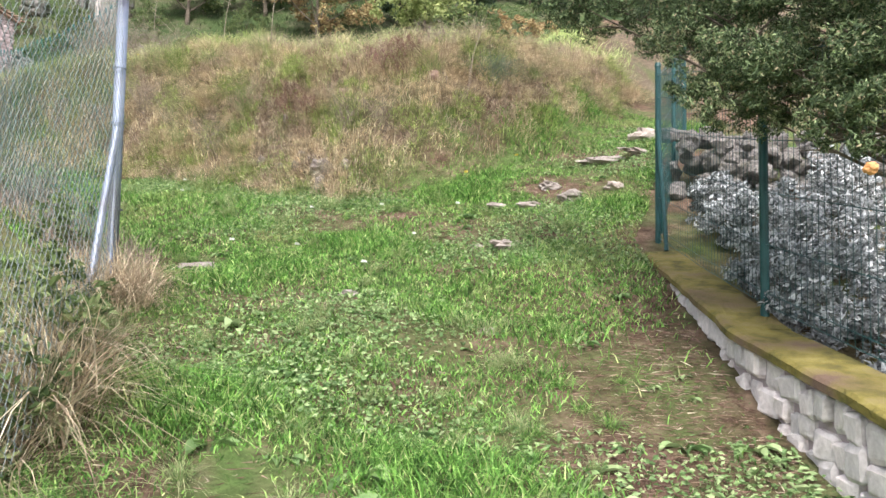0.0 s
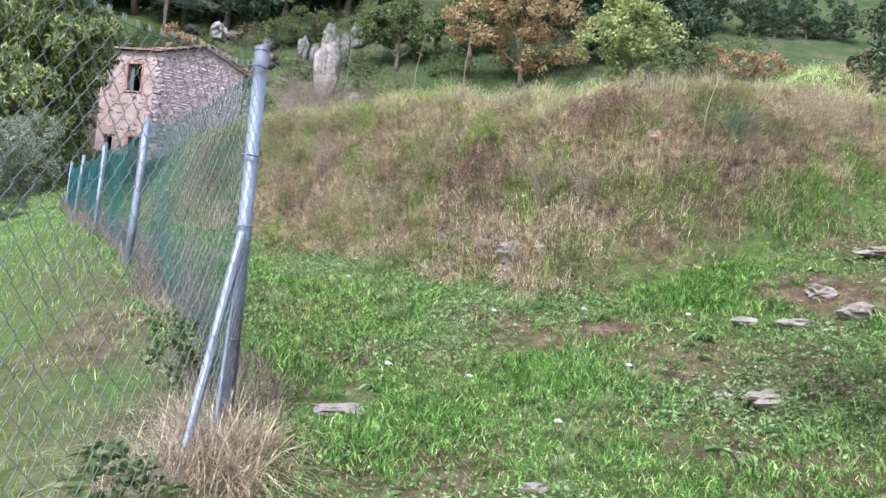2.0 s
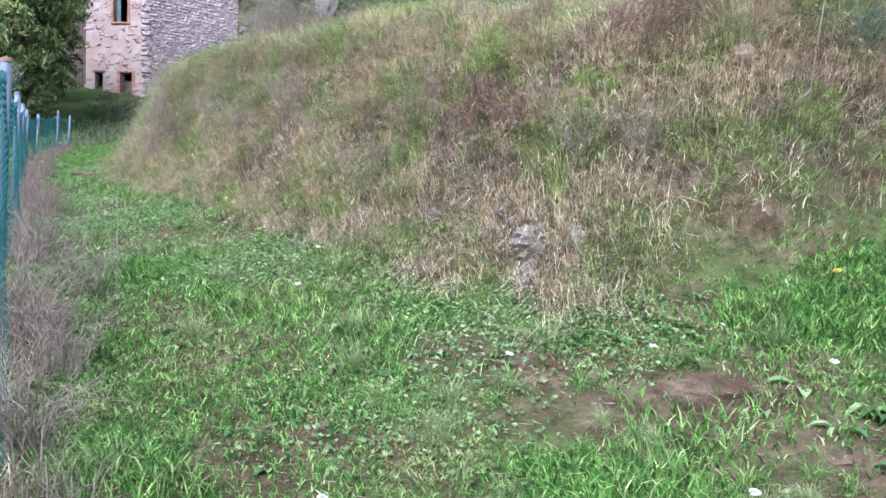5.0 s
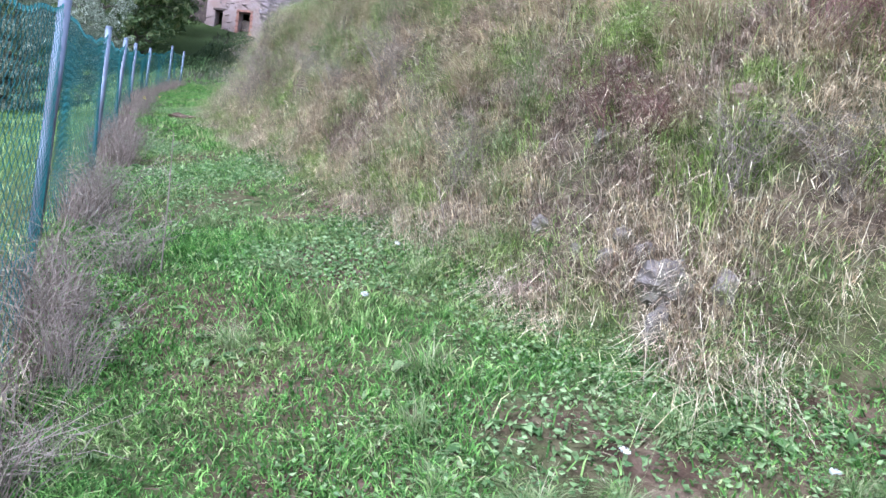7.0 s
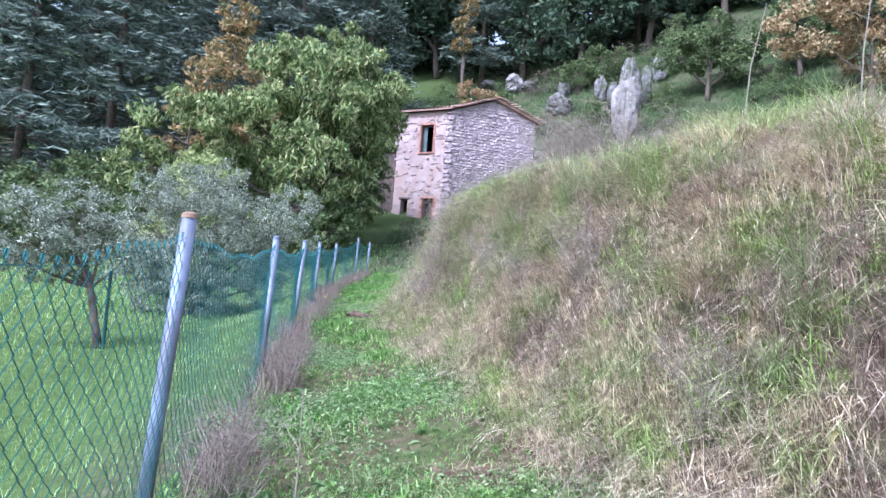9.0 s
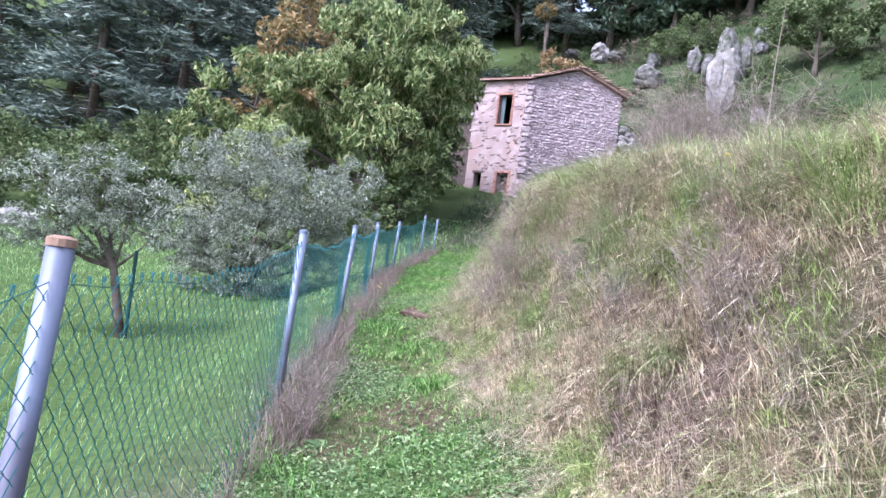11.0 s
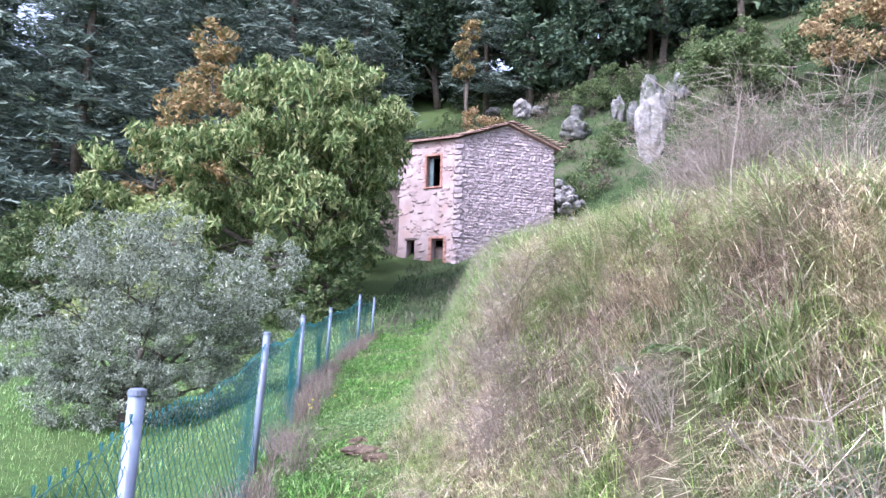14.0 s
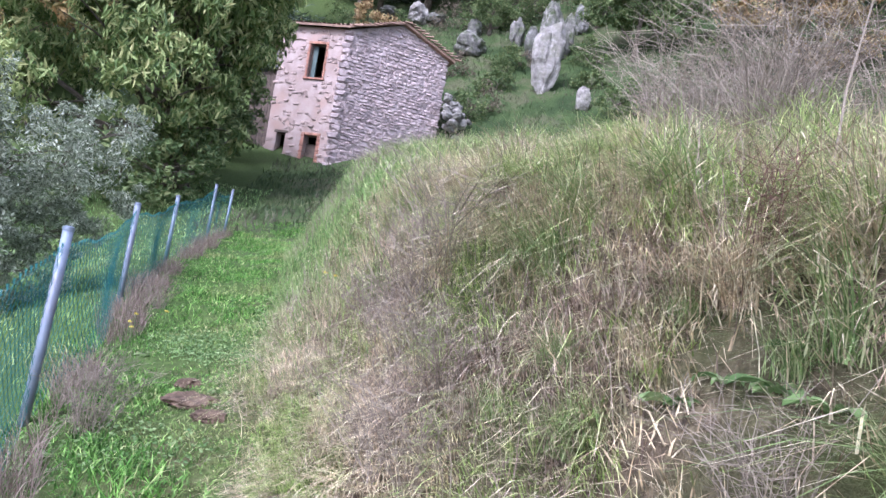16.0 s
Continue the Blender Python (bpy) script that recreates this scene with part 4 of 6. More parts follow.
    # loose rubble in the garden behind the green fence
    g = thing("garden_rubble", (5.9, 3.9, gz(5.9, 3.9)), "loose grey and white rubble wall behind the garden fence", "stone wall")
    inv = Matrix.Translation(-g.matrix_basis.translation)
    ps = Pieces("stone", LIMESTONE, g)
    for k in range(260):
        u = rng.uniform(0, 1)
        x, y = 5.2 + 1.6 * u + rng.normal(0, 0.12), 4.45 - 1.9 * u + rng.normal(0, 0.12)
        h = rng.choice([0.05, 0.2, 0.35, 0.5]) * rng.uniform(0.8, 1.1)
        s = rng.uniform(0.09, 0.2)
        ps.put(k, inv @ Matrix.Translation((x, y, gz(x, y) + h)) @ pose(0, 0, 0, rng.uniform(-25, 25), rng.uniform(-25, 25), rng.uniform(0, 180)) @ Matrix.Diagonal((s, s * 0.8, s * 0.7, 1)))


stones()


# ---- trees and shrubs ----
def crown_points(lobes, n, rng, clump=0.28, clumps=26):
    """Leaf places in uneven clumps over the shells of the lobes."""
    vol = np.array([q[3] ** 2 for q in lobes])
    out = []
    for (x, y, z, r), share in zip(lobes, vol / vol.sum()):
        d = rng.normal(size=(clumps, 3))
        d /= np.linalg.norm(d, axis=1)[:, None]
        cs = np.array([x, y, z]) + d * (r * rng.uniform(0.45, 1.0, clumps) ** 0.6)[:, None] * [1, 1, 0.85]
        m = int(n * share)
        k = rng.integers(0, clumps, m)
        sz = r * clump * rng.uniform(0.6, 1.35, clumps)
        q = rng.normal(size=(m, 3))
        q /= np.linalg.norm(q, axis=1)[:, None]
        out.append(cs[k] + q * (sz[k] * rng.uniform(0.2, 1.0, m) ** 0.5)[:, None] * [1, 1, 0.75])
    return np.concatenate(out)


def tree(name, label, base, trunk_r, lobes, mat, leaf, n, seed, category="tree", group="", split=0.25, hang=0.0, aspect=0.45, clump=0.28, clumps=26, stems=1, limb_r=None, bark=None, upright=1.0):
    rng = np.random.default_rng(seed)
    t = thing(name, base, label, category, group)
    b = np.array(base)
    rel = [(x - b[0], y - b[1], z - b[2], r) for x, y, z, r in lobes]
    cen = np.average([q[:3] for q in rel], axis=0)
    cen = cen * [upright, upright, 1.0]
    limb_r = limb_r or trunk_r * 0.45
    bark = bark or BARK
    fork = cen * [0.35, 0.35, 0.0] + [0, 0, max(split * cen[2], 0.15)]
    for s in range(stems):
        o = np.array([rng.normal(0, trunk_r * 1.2), rng.normal(0, trunk_r * 1.2), -0.15]) if stems > 1 else np.array([0, 0, -0.15])
        pts = np.array([o, o + fork * 0.5 + rng.normal(0, trunk_r * 0.3, 3), fork + o * [1, 1, 0], fork * 0.3 + cen * 0.7 + o * [2, 2, 0]])
        np_part("trunk", *tube(pts, [trunk_r * 1.25, trunk_r, trunk_r * 0.85, trunk_r * 0.35], 9), bark, t, smooth_shade=True)
    pieces = []
    for x, y, z, r in rel:
        e = np.array([x, y, z])
        m = fork * 0.55 + e * 0.45 + [0, 0, -0.12 * r]
        pieces.append(tube([fork, m, e], [limb_r, limb_r * 0.6, limb_r * 0.2], 6))
        for _ in range(7):
            d = rng.normal(size=3)
            d[2] = abs(d[2]) * 0.4
            d /= np.linalg.norm(d)
            w = rng.uniform(0.5, 1)
            s = m * (1 - w) + e * w
            pieces.append(tube([s, s + d * r * 0.45 + [0, 0, 0.05 * r], s + d * r * 0.92], [limb_r * 0.35, limb_r * 0.2, limb_r * 0.06], 4, False))
    np_part("limb", *join(pieces), bark, t)
    pts = crown_points(rel, n, rng, clump, clumps)
    sizes = leaf * rng.uniform(0.6, 1.3, len(pts))
    np_part("crown", *leaves(pts, sizes, rng, 0.2, aspect, hang), mat, t)
    return t


def conifer(name, label, base, height, spread, seed, n=11000, group="", clear=0.1, size=0.52, mat=None):
    rng = np.random.default_rng(seed)
    t = thing(name, base, label, "conifer", group)
    np_part("trunk", *tube([(0, 0, -0.3), (0.05, 0, height * 0.5), (0, 0.04, height)], [0.014 * height, 0.010 * height, 0.02], 8), BARK, t, smooth_shade=True)
    tw, pts = [], []
    k = int(height * 7)
    for i in range(k):
        f = clear + (1 - clear) * (i + rng.random()) / k
        L = spread * (1 - f) ** 0.75 * rng.uniform(0.6, 1.15) + 0.15
        a = rng.uniform(0, 2 * np.pi)
        d = np.array([np.cos(a), np.sin(a), 0])
        o = np.array([0, 0, f * height])
        mid, end = o + d * L * 0.55 + [0, 0, -0.02 * L], o + d * L + [0, 0, -0.20 * L]
        tw.append(tube([o, mid, end], [0.03 + 0.006 * L, 0.02, 0.006], 4, False))
        m = int(n / k * (0.4 + L / spread))
        u = rng.uniform(0.12 if f > 0.35 else 0.4, 1.0, m)
        p = np.where(u[:, None] < 0.55, o + (mid - o) * (u / 0.55)[:, None], mid + (end - mid) * ((u - 0.55) / 0.45)[:, None])
        side = np.array([-d[1], d[0], 0])
        p = p + side * (rng.normal(0, 0.2, m) * L * (0.4 + u))[:, None] + np.stack([0 * u, 0 * u, rng.normal(-0.06, 0.09, m) - 0.06], 1)
        pts.append(p)
    np_part("branch", *join(tw), BARK, t)
    p = np.concatenate(pts)
    np_part("crown", *leaves(p, size * rng.uniform(0.5, 1.3, len(p)), rng, 0.75, 0.2, 0.12), mat or NEEDLE, t)
    return t


def woods():
    g = gz
    # broad crown beside the house
    b = (-5.6, 32.6)
    tree("broadleaf_tree", "large spreading green tree turning yellow beside the stone house", (*b, g(*b)), 0.28,
         [(-6.3, 31.6, 11.9, 2.9), (-5.5, 31.6, 10.9, 2.1), (-7.6, 30.9, 10.4, 2.5), (-6.2, 30.8, 9.0, 2.0), (-10.4, 29.8, 9.6, 2.1), (-9.2, 30.2, 8.2, 1.9), (-6.0, 31.8, 13.6, 1.6), (-4.4, 31.3, 12.6, 1.4), (-7.2, 31.2, 13.0, 1.5), (-5.4, 32.0, 8.4, 1.4), (-11.6, 29.4, 8.6, 1.4), (-4.5, 31.8, 11.6, 1.2), (-4.4, 34.4, 12.2, 1.2), (-4.9, 33.6, 10.6, 1.1), (-4.0, 34.0, 13.2, 0.9)],
         WALNUT, 0.30, 40000, 101, hang=1.3, aspect=0.28, clumps=34, clump=0.21)
    tree("leafy_shrub", "dark green shrubs in the shade under the large tree", (-4.9, 30.6, g(-4.9, 30.6)), 0.08,
         [(-5.6, 30.2, 6.6, 1.2), (-5.4, 31.2, 7.2, 1.2), (-6.8, 29.8, 6.3, 1.2), (-5.6, 33.2, 8.4, 1.2), (-5.9, 35.6, 9.4, 1.5), (-6.0, 37.5, 10.6, 1.5), (-6.1, 36.6, 12.2, 1.5), (-6.6, 34.6, 8.2, 1.3), (-5.6, 38.6, 9.3, 0.9), (-5.2, 37.8, 9.6, 0.9), (-5.3, 37.5, 11.0, 0.9)], SHRUB, 0.19, 11000, 102, "shrub", aspect=0.5)
    b = (-11.3, 35.4)
    tree("autumn_tree", "slender tree with orange and yellow autumn leaves", (*b, g(*b)), 0.18,
         [(-11.2, 35.3, 15.2, 1.5), (-11.6, 35.0, 13.2, 1.9), (-10.6, 35.4, 11.6, 1.9), (-11.3, 35.3, 16.8, 0.9), (-12.6, 34.6, 11.2, 1.5), (-9.6, 35.0, 13.0, 1.3)], AUTUMN, 0.26, 8000, 103)
    b = (-8.3, 25.9)
    tree("yellow_green_bush", "bright yellow-green bush behind the olive tree", (*b, g(*b)), 0.08, [(-8.3, 25.8, 6.6, 1.1), (-8.0, 25.9, 7.6, 0.9), (-8.9, 25.6, 5.8, 1.0)], YELLOW_GREEN, 0.15, 3500, 104, "bush")
    # olives
    b = (-4.9, 19.3)
    tree("olive_tree", "bushy silver-green olive tree on the meadow", (*b, g(*b)), 0.11,
         [(-4.6, 19.2, 5.3, 0.95), (-5.5, 18.9, 5.2, 0.85), (-3.9, 19.7, 5.5, 0.85), (-5.0, 19.3, 6.0, 0.75), (-4.2, 19.1, 4.7, 0.75), (-5.9, 18.7, 4.6, 0.6), (-3.4, 20.2, 5.2, 0.7), (-3.2, 20.4, 6.0, 0.5), (-5.2, 18.8, 4.4, 0.6), (-4.4, 19.4, 6.3, 0.45), (-5.6, 18.8, 5.9, 0.45), (-4.9, 19.1, 4.25, 0.6), (-4.0, 19.6, 4.6, 0.6), (-5.6, 18.8, 4.2, 0.45), (-3.5, 20.1, 4.7, 0.5), (-4.6, 18.9, 3.9, 0.6), (-5.3, 18.7, 3.9, 0.5), (-4.0, 19.3, 4.0, 0.5), (-3.6, 19.8, 4.2, 0.45)],
         OLIVE, 0.066, 90000, 105, group="olive trees", aspect=0.2, clumps=60, clump=0.2, stems=3, limb_r=0.03, hang=-0.7)
    b = (-4.0, 14.85)
    tree("olive_tree", "small thin olive tree with a bent trunk tied to a stake", (*b, g(*b)), 0.055,
         [(-4.5, 14.6, 4.55, 0.5), (-4.15, 14.9, 4.75, 0.38), (-4.9, 14.4, 4.35, 0.42), (-3.8, 15.0, 4.35, 0.3), (-4.5, 14.7, 5.0, 0.3), (-5.1, 14.4, 4.8, 0.35), (-4.3, 14.7, 4.15, 0.35), (-4.75, 14.5, 4.0, 0.3), (-5.2, 14.3, 4.2, 0.3)],
         OLIVE, 0.07, 11000, 106, group="olive trees", split=0.55, aspect=0.22, clumps=22, clump=0.28, limb_r=0.025, hang=-0.5)
    st = np_part("tree_stake", *tube([(0.12, 0, -0.1), (0.1, 0, 1.05)], 0.022, 8), GREEN_PAINT)
    st.matrix_basis = Matrix.Translation((-4.06, 14.8, g(-4.06, 14.8)))
    tagged(st, "dark green stake beside the small olive tree", "stake")
    # dark shrubs at the back of the meadow
    for k, (x, y, r) in enumerate(((-14.6, 27.6, 1.6), (-16.9, 29.4, 1.5), (-15.4, 32.2, 1.7), (-17.8, 33.6, 1.5), (-12.0, 31.6, 1.3), (-18.8, 27.0, 1.5), (-21.0, 30.0, 1.8), (-17.6, 24.6, 1.2), (-23.6, 31.5, 1.8), (-13.4, 29.6, 1.4))):
        z = g(x, y)
        tree("shrub", "rounded dark green shrub at the meadow's edge", (x, y, z), 0.1, [(x, y, z + r * 0.8, r), (x + r * 0.7, y, z + r * 0.6, r * 0.7), (x - r * 0.7, y + 0.3, z + r * 0.55, r * 0.75)], SHRUB, 0.2, 3600, 110 + k, "shrub", "shrubs at the meadow's edge")
    # conifers
    first = conifer("conifer", "tall dark conifer with bare lower branches at the meadow's edge", (-20.3, 34.7, g(-20.3, 34.7)), 15.5, 3.6, 130, group="dark conifers")
    second = conifer("conifer", "tall dark conifer with bare lower branches at the meadow's edge", (-17.4, 36.6, g(-17.4, 36.6)), 17.5, 3.8, 131, group="dark conifers")
    for k, (x, y, s) in enumerate(((-24.6, 38.5, 0.98), (-22.4, 42.5, 1.1), (-14.4, 40.6, 1.05), (-17.8, 44.8, 1.2), (-27.6, 36.8, 0.9), (-12.2, 46.8, 1.1), (-24.9, 47.5, 1.2), (-8.6, 49.6, 1.0), (-14.8, 51.0, 1.2), (-32.0, 40.0, 0.9), (-29.6, 45.2, 1.05), (-20.4, 51.8, 1.2))):
        copy_thing(second if k % 2 else first, pose(x, y, g(x, y) - 0.1, 0, 0, k * 67) @ Matrix.Diagonal((s, s, s, 1)))
    # the wood on the hill
    protos = []
    rng = np.random.default_rng(7)
    spots = []
    for row, (y, x0, x1) in enumerate(((58.5, -20, 20), (61.5, -30, 26), (66.5, -34, 30), (72.5, -40, 40))):
        for x in np.arange(x0, x1, 4.3):
            spots.append((x + rng.uniform(-1.4, 1.4), y + rng.uniform(-1.6, 1.6)))
    for k, (x, y) in enumerate(spots):
        z = g(x, y)
        if k < 3:
            lob = [(x + rng.normal(0, 1.5), y + rng.normal(0, 1.2), z + h, r) for h, r in ((3.2, 2.3), (5.2, 2.7), (7.4, 2.5), (9.2, 2.0), (10.8, 1.4), (4.2, 2.2), (6.4, 2.2), (2.0, 1.8))]
            protos.append(tree("forest_tree", "dense dark green tree of the hillside wood", (x, y, z), 0.2, lob, DARK, 0.40, 6000, 150 + k, group="trees of the hillside wood", clumps=24))
        elif k % 5 == 4:
            s = rng.uniform(0.8, 1.0)
            c = copy_thing(first, pose(x, y, z - 0.1, 0, 0, rng.uniform(0, 360)) @ Matrix.Diagonal((s, s, s, 1)))
            tagged(c, "dark conifer standing in the hillside wood", group="trees of the hillside wood")
        else:
            s = rng.uniform(1.05, 1.4) if y < 65 else rng.uniform(0.9, 1.2)
            copy_thing(protos[k % 3], pose(x, y, z - 0.1, 0, 0, rng.uniform(0, 360)) @ Matrix.Diagonal((s, s, s * rng.uniform(0.9, 1.15), 1)))
    for k, (x, y, s) in enumerate(((20.5, 50, 0.8), (24.5, 48, 0.75), (28.5, 50, 0.75), (31.5, 48, 0.62), (34, 47.5, 0.55), (36.2, 47, 0.42), (38.5, 46, 0.4), (40.5, 45.6, 0.33), (43, 45, 0.36), (45.5, 44, 0.3), (26.5, 55, 0.9), (48, 42, 0.33), (31, 56, 0.8))):
        copy_thing(protos[k % 3], pose(x, y, g(x, y) - 0.1, 0, 0, k * 77) @ Matrix.Diagonal((s * 1.2, s * 1.2, s, 1)))
    # trees and bushes on the open hillside
    for k, (x, y, name, label, mat, lob, n, leaf) in enumerate((
            (17.7, 41.0, "rust_tree", "spreading tree with rust-brown and yellow autumn leaves", RUST, ((0, 0, 4.4, 2.3), (-2.8, 0.2, 3.6, 1.9), (2.6, -0.4, 3.4, 1.9), (-1.2, 0, 6.2, 1.9), (1.6, 0.3, 5.8, 1.8), (0, 0, 2.4, 1.8)), 12000, 0.24),
            (21.6, 35.0, "yellow_green_tree", "tree with yellowing green leaves on the hillside", YELLOW_GREEN, ((0, 0, 3.6, 2.0), (-1.8, 0, 2.8, 1.6), (1.8, 0.3, 3.0, 1.6), (0.2, 0, 5.4, 1.6), (0, 0, 1.6, 1.4)), 8000, 0.25),
            (22.6, 31.5, "shrub", "rounded green shrub on the hillside", SHRUB, ((0, 0, 1.6, 1.4), (-1.6, 0, 1.2, 1.1), (1.6, 0.3, 1.1, 1.1)), 4200, 0.22),
            (11.6, 47.0, "orchard_tree", "green leafy orchard tree on the terrace", SHRUB, ((0, 0, 2.9, 1.7), (-1.7, 0, 2.6, 1.3), (1.7, 0.2, 2.5, 1.4), (0.4, 0, 4.2, 1.2)), 7000, 0.24),
            (16.4, 46.4, "orchard_tree", "green leafy orchard tree on the terrace", SHRUB, ((0, 0, 2.8, 1.6), (-1.5, 0, 2.4, 1.3), (1.5, 0.2, 2.4, 1.3), (-0.4, 0, 4.0, 1.2)), 6000, 0.24),
            (4.7, 52.4, "shrub", "grey-green shrub among the crags", SHRUB, ((0, 0, 1.4, 1.1), (-1.1, 0, 1.0, 0.9), (1.1, 0.2, 1.2, 0.9)), 3600, 0.16),
            (6.2, 53.4, "shrub", "grey-green shrub among the crags", SHRUB, ((0, 0, 1.6, 1.2), (1.2, 0.2, 1.6, 1.0)), 3000, 0.16),
            (10.6, 51.6, "shrub", "green bush beside the white crags", SHRUB, ((0, 0, 1.8, 1.5), (1.4, 0, 1.6, 1.3), (0.3, 0.3, 3.0, 1.2), (2.4, 0.2, 2.4, 1.2)), 5000, 0.18),
            (10.2, 40.5, "shrub", "green shrub on the hillside terrace", SHRUB, ((0, 0, 1.0, 1.0), (1.2, 0.2, 0.8, 0.9), (-1.2, 0.2, 0.7, 0.8)), 3000, 0.17),
            (-1.5, 50.6, "autumn_bush", "brownish autumn bush above the house roof", RUST, ((0, 0, 1.6, 1.1), (1.1, 0, 1.2, 0.8), (-0.8, 0, 2.4, 0.7)), 2600, 0.2),
            (-3.0, 53.6, "autumn_tree", "thin tree with a few yellow leaves", AUTUMN, ((0, 0, 6.0, 0.8), (0.3, 0, 7.4, 0.7), (-0.2, 0, 4.6, 0.7)), 1500, 0.26),
            (27.5, 33.5, "shrub", "brown and green hedge on the ridge", RUST, ((0, 0, 0.9, 1.1), (-2.0, 0, 0.8, 1.0), (2.0, 0.3, 0.9, 1.1), (3.9, 0.6, 0.8, 1.0)), 4200, 0.2),
            (24.5, 42.0, "ridge_tree", "dark tree on the far ridge", DARK, ((0, 0, 2.6, 1.8), (-1.5, 0, 2.0, 1.4), (1.6, 0, 2.2, 1.5), (0, 0, 4.2, 1.3)), 5000, 0.3),
            (31.0, 44.0, "ridge_tree", "dark tree on the far ridge", DARK, ((0, 0, 2.2, 1.6), (-1.5, 0, 1.8, 1.3), (1.6, 0, 1.9, 1.4)), 4000, 0.3))):
        z = g(x, y)
        tree(name, label, (x, y, z), 0.14, [(x + a, y + b, z + c, r) for a, b, c, r in lob], mat, leaf, n, 200 + k, "shrub" if "shrub" in name or "bush" in name else "tree")
    # scrub among the crags and on the terraces
    rs = np.random.default_rng(260)
    for k, (x, y, r) in enumerate(((6.9, 47.4, 0.7), (5.4, 47.6, 0.8), (4.6, 45.2, 0.7), (2.6, 47.2, 0.8), (9.3, 47.2, 0.9), (9.0, 44.6, 0.6), (4.0, 43.0, 0.8), (3.2, 42.4, 0.9), (5.2, 53.0, 1.2), (2.2, 53.4, 1.0), (-0.4, 53.4, 0.9), (-3.6, 52.4, 1.2), (7.2, 54.0, 1.3), (12.6, 50.4, 1.3), (14.4, 44.2, 1.0), (11.0, 54.2, 1.4), (24.0, 37.5, 1.2), (30.0, 38.0, 1.3), (27.0, 40.5, 1.4), (34.5, 41.0, 1.3), (20.5, 42.5, 1.5), (14.2, 51.2, 1.5), (17.5, 50.2, 1.6))):
        z = g(x, y)
        dry = k % 3 == 0
        tree("shrub", ("low green scrub bush on the hillside", "half-bare brown scrub bush on the hillside")[dry], (x, y, z), 0.03, [(x, y, z + r * 0.7, r), (x + r * rs.uniform(0.5, 1), y, z + r * 0.5, r * 0.7), (x - r * rs.uniform(0.5, 1), y + 0.2, z + r * 0.55, r * 0.7), (x + rs.normal(0, 0.3), y, z + r * 1.5, r * 0.5)], BROWN if dry else SHRUB, 0.14, 700 if dry else 1800, 260 + k, "shrub", "scrub on the hillside", clumps=16, clump=0.34)
    # evergreen over the garden wall, and one fruit
    tree("evergreen_tree", "dark evergreen with drooping sprays overhanging the garden fence", (3.7, 0.5, g(3.7, 0.5)), 0.09,
         [(2.75, 3.3, 3.36, 0.2), (2.94, 3.2, 3.36, 0.26), (3.05, 2.86, 3.26, 0.3), (2.95, 2.44, 3.05, 0.34), (2.66, 2.29, 2.68, 0.2), (2.58, 2.12, 2.5, 0.17), (2.7, 2.03, 2.5, 0.2), (2.75, 2.15, 2.78, 0.28), (2.72, 1.85, 2.78, 0.34),
          (2.6, 1.82, 2.55, 0.2), (2.55, 1.6, 2.65, 0.32), (2.4, 1.56, 2.27, 0.13), (2.37, 1.42, 2.24, 0.15), (2.48, 1.42, 2.42, 0.24), (2.55, 1.36, 2.68, 0.3), (2.8, 3.3, 3.75, 0.35), (3.0, 2.9, 3.65, 0.4), (3.05, 2.46, 3.45, 0.45), (2.95, 1.98, 3.25, 0.45), (2.75, 1.5, 3.1, 0.4),
          (2.65, 1.2, 2.5, 0.3), (3.2, 1.7, 2.6, 0.4), (3.5, 2.3, 3.2, 0.6)],
         JUNIPER, 0.025, 170000, 301, hang=0.6, aspect=0.3, clumps=22, clump=0.27, limb_r=0.018, upright=0.12)
    f = boulder("orange_fruit", (2.33, 1.40, 2.085), (0.042, 0.042, 0.04), FRUIT, "round orange fruit hanging among the evergreen sprays", "fruit", "", 9, 0, 0.5, 3)
    for k, (x, y, r) in enumerate(((0.17, 3.75, 0.26), (-0.04, 3.3, 0.3), (0.32, 4.2, 0.22), (0.5, 5.7, 0.22), (-0.24, 3, 0.28))):
        z = g(x, y)
        tree("leafy_weed", "leafy green bramble growing through the foot of the fence", (x, y, z), 0.006, [(x, y, z + r * 1.0, r), (x + 0.5 * r, y + 0.5 * r, z + r * 0.7, r * 0.7), (x - 0.4 * r, y - 0.6 * r, z + r * 1.5, r * 0.6)], SHRUB, 0.06, 520, 330 + k, "weed", "brambles along the fence", clumps=14)
    # silver shrubs in the garden
    for k, (x, y, r) in enumerate(((3.55, 2.25, 0.34), (3.95, 2.75, 0.34), (4.5, 2.7, 0.42), (3.3, 1.55, 0.32), (4.7, 3.4, 0.36), (3.75, 1.75, 0.36), (5.3, 3.1, 0.4), (4.25, 2.0, 0.4), (4.95, 3.85, 0.28))):
        z = g(x, y)
        tree("silver_shrub", "low silver-grey leafy garden shrub behind the wire fence", (x, y, z), 0.02, [(x, y, z + r * 0.75, r), (x + r * 0.7, y + 0.1, z + r * 0.6, r * 0.75), (x - r * 0.5, y - 0.3 * r, z + r * 0.6, r * 0.7)], SILVER, 0.045, 4200, 310 + k, "shrub", "silver garden shrubs", clumps=18)


woods()


# ---- grasses and weeds ----
def fence_x(y):
    return np.interp(y, [p[1] for p in POSTS] + [60], [p[0] for p in POSTS] + [-3.1])


def wall_x(y):
    return np.interp(y, [p[1] for p in WALL], [p[0] for p in WALL])


def patchy(x, y, f, seed=0.0):
    a = np.sin(f * (1.3 * x + 0.7 * y) + seed) + np.sin(f * (0.6 * x - 1.5 * y) + 2.1 * seed + 1) + np.sin(f * (2.3 * x + 1.9 * y) + 3.3 * seed + 2) * 0.7
    return a / 2.7


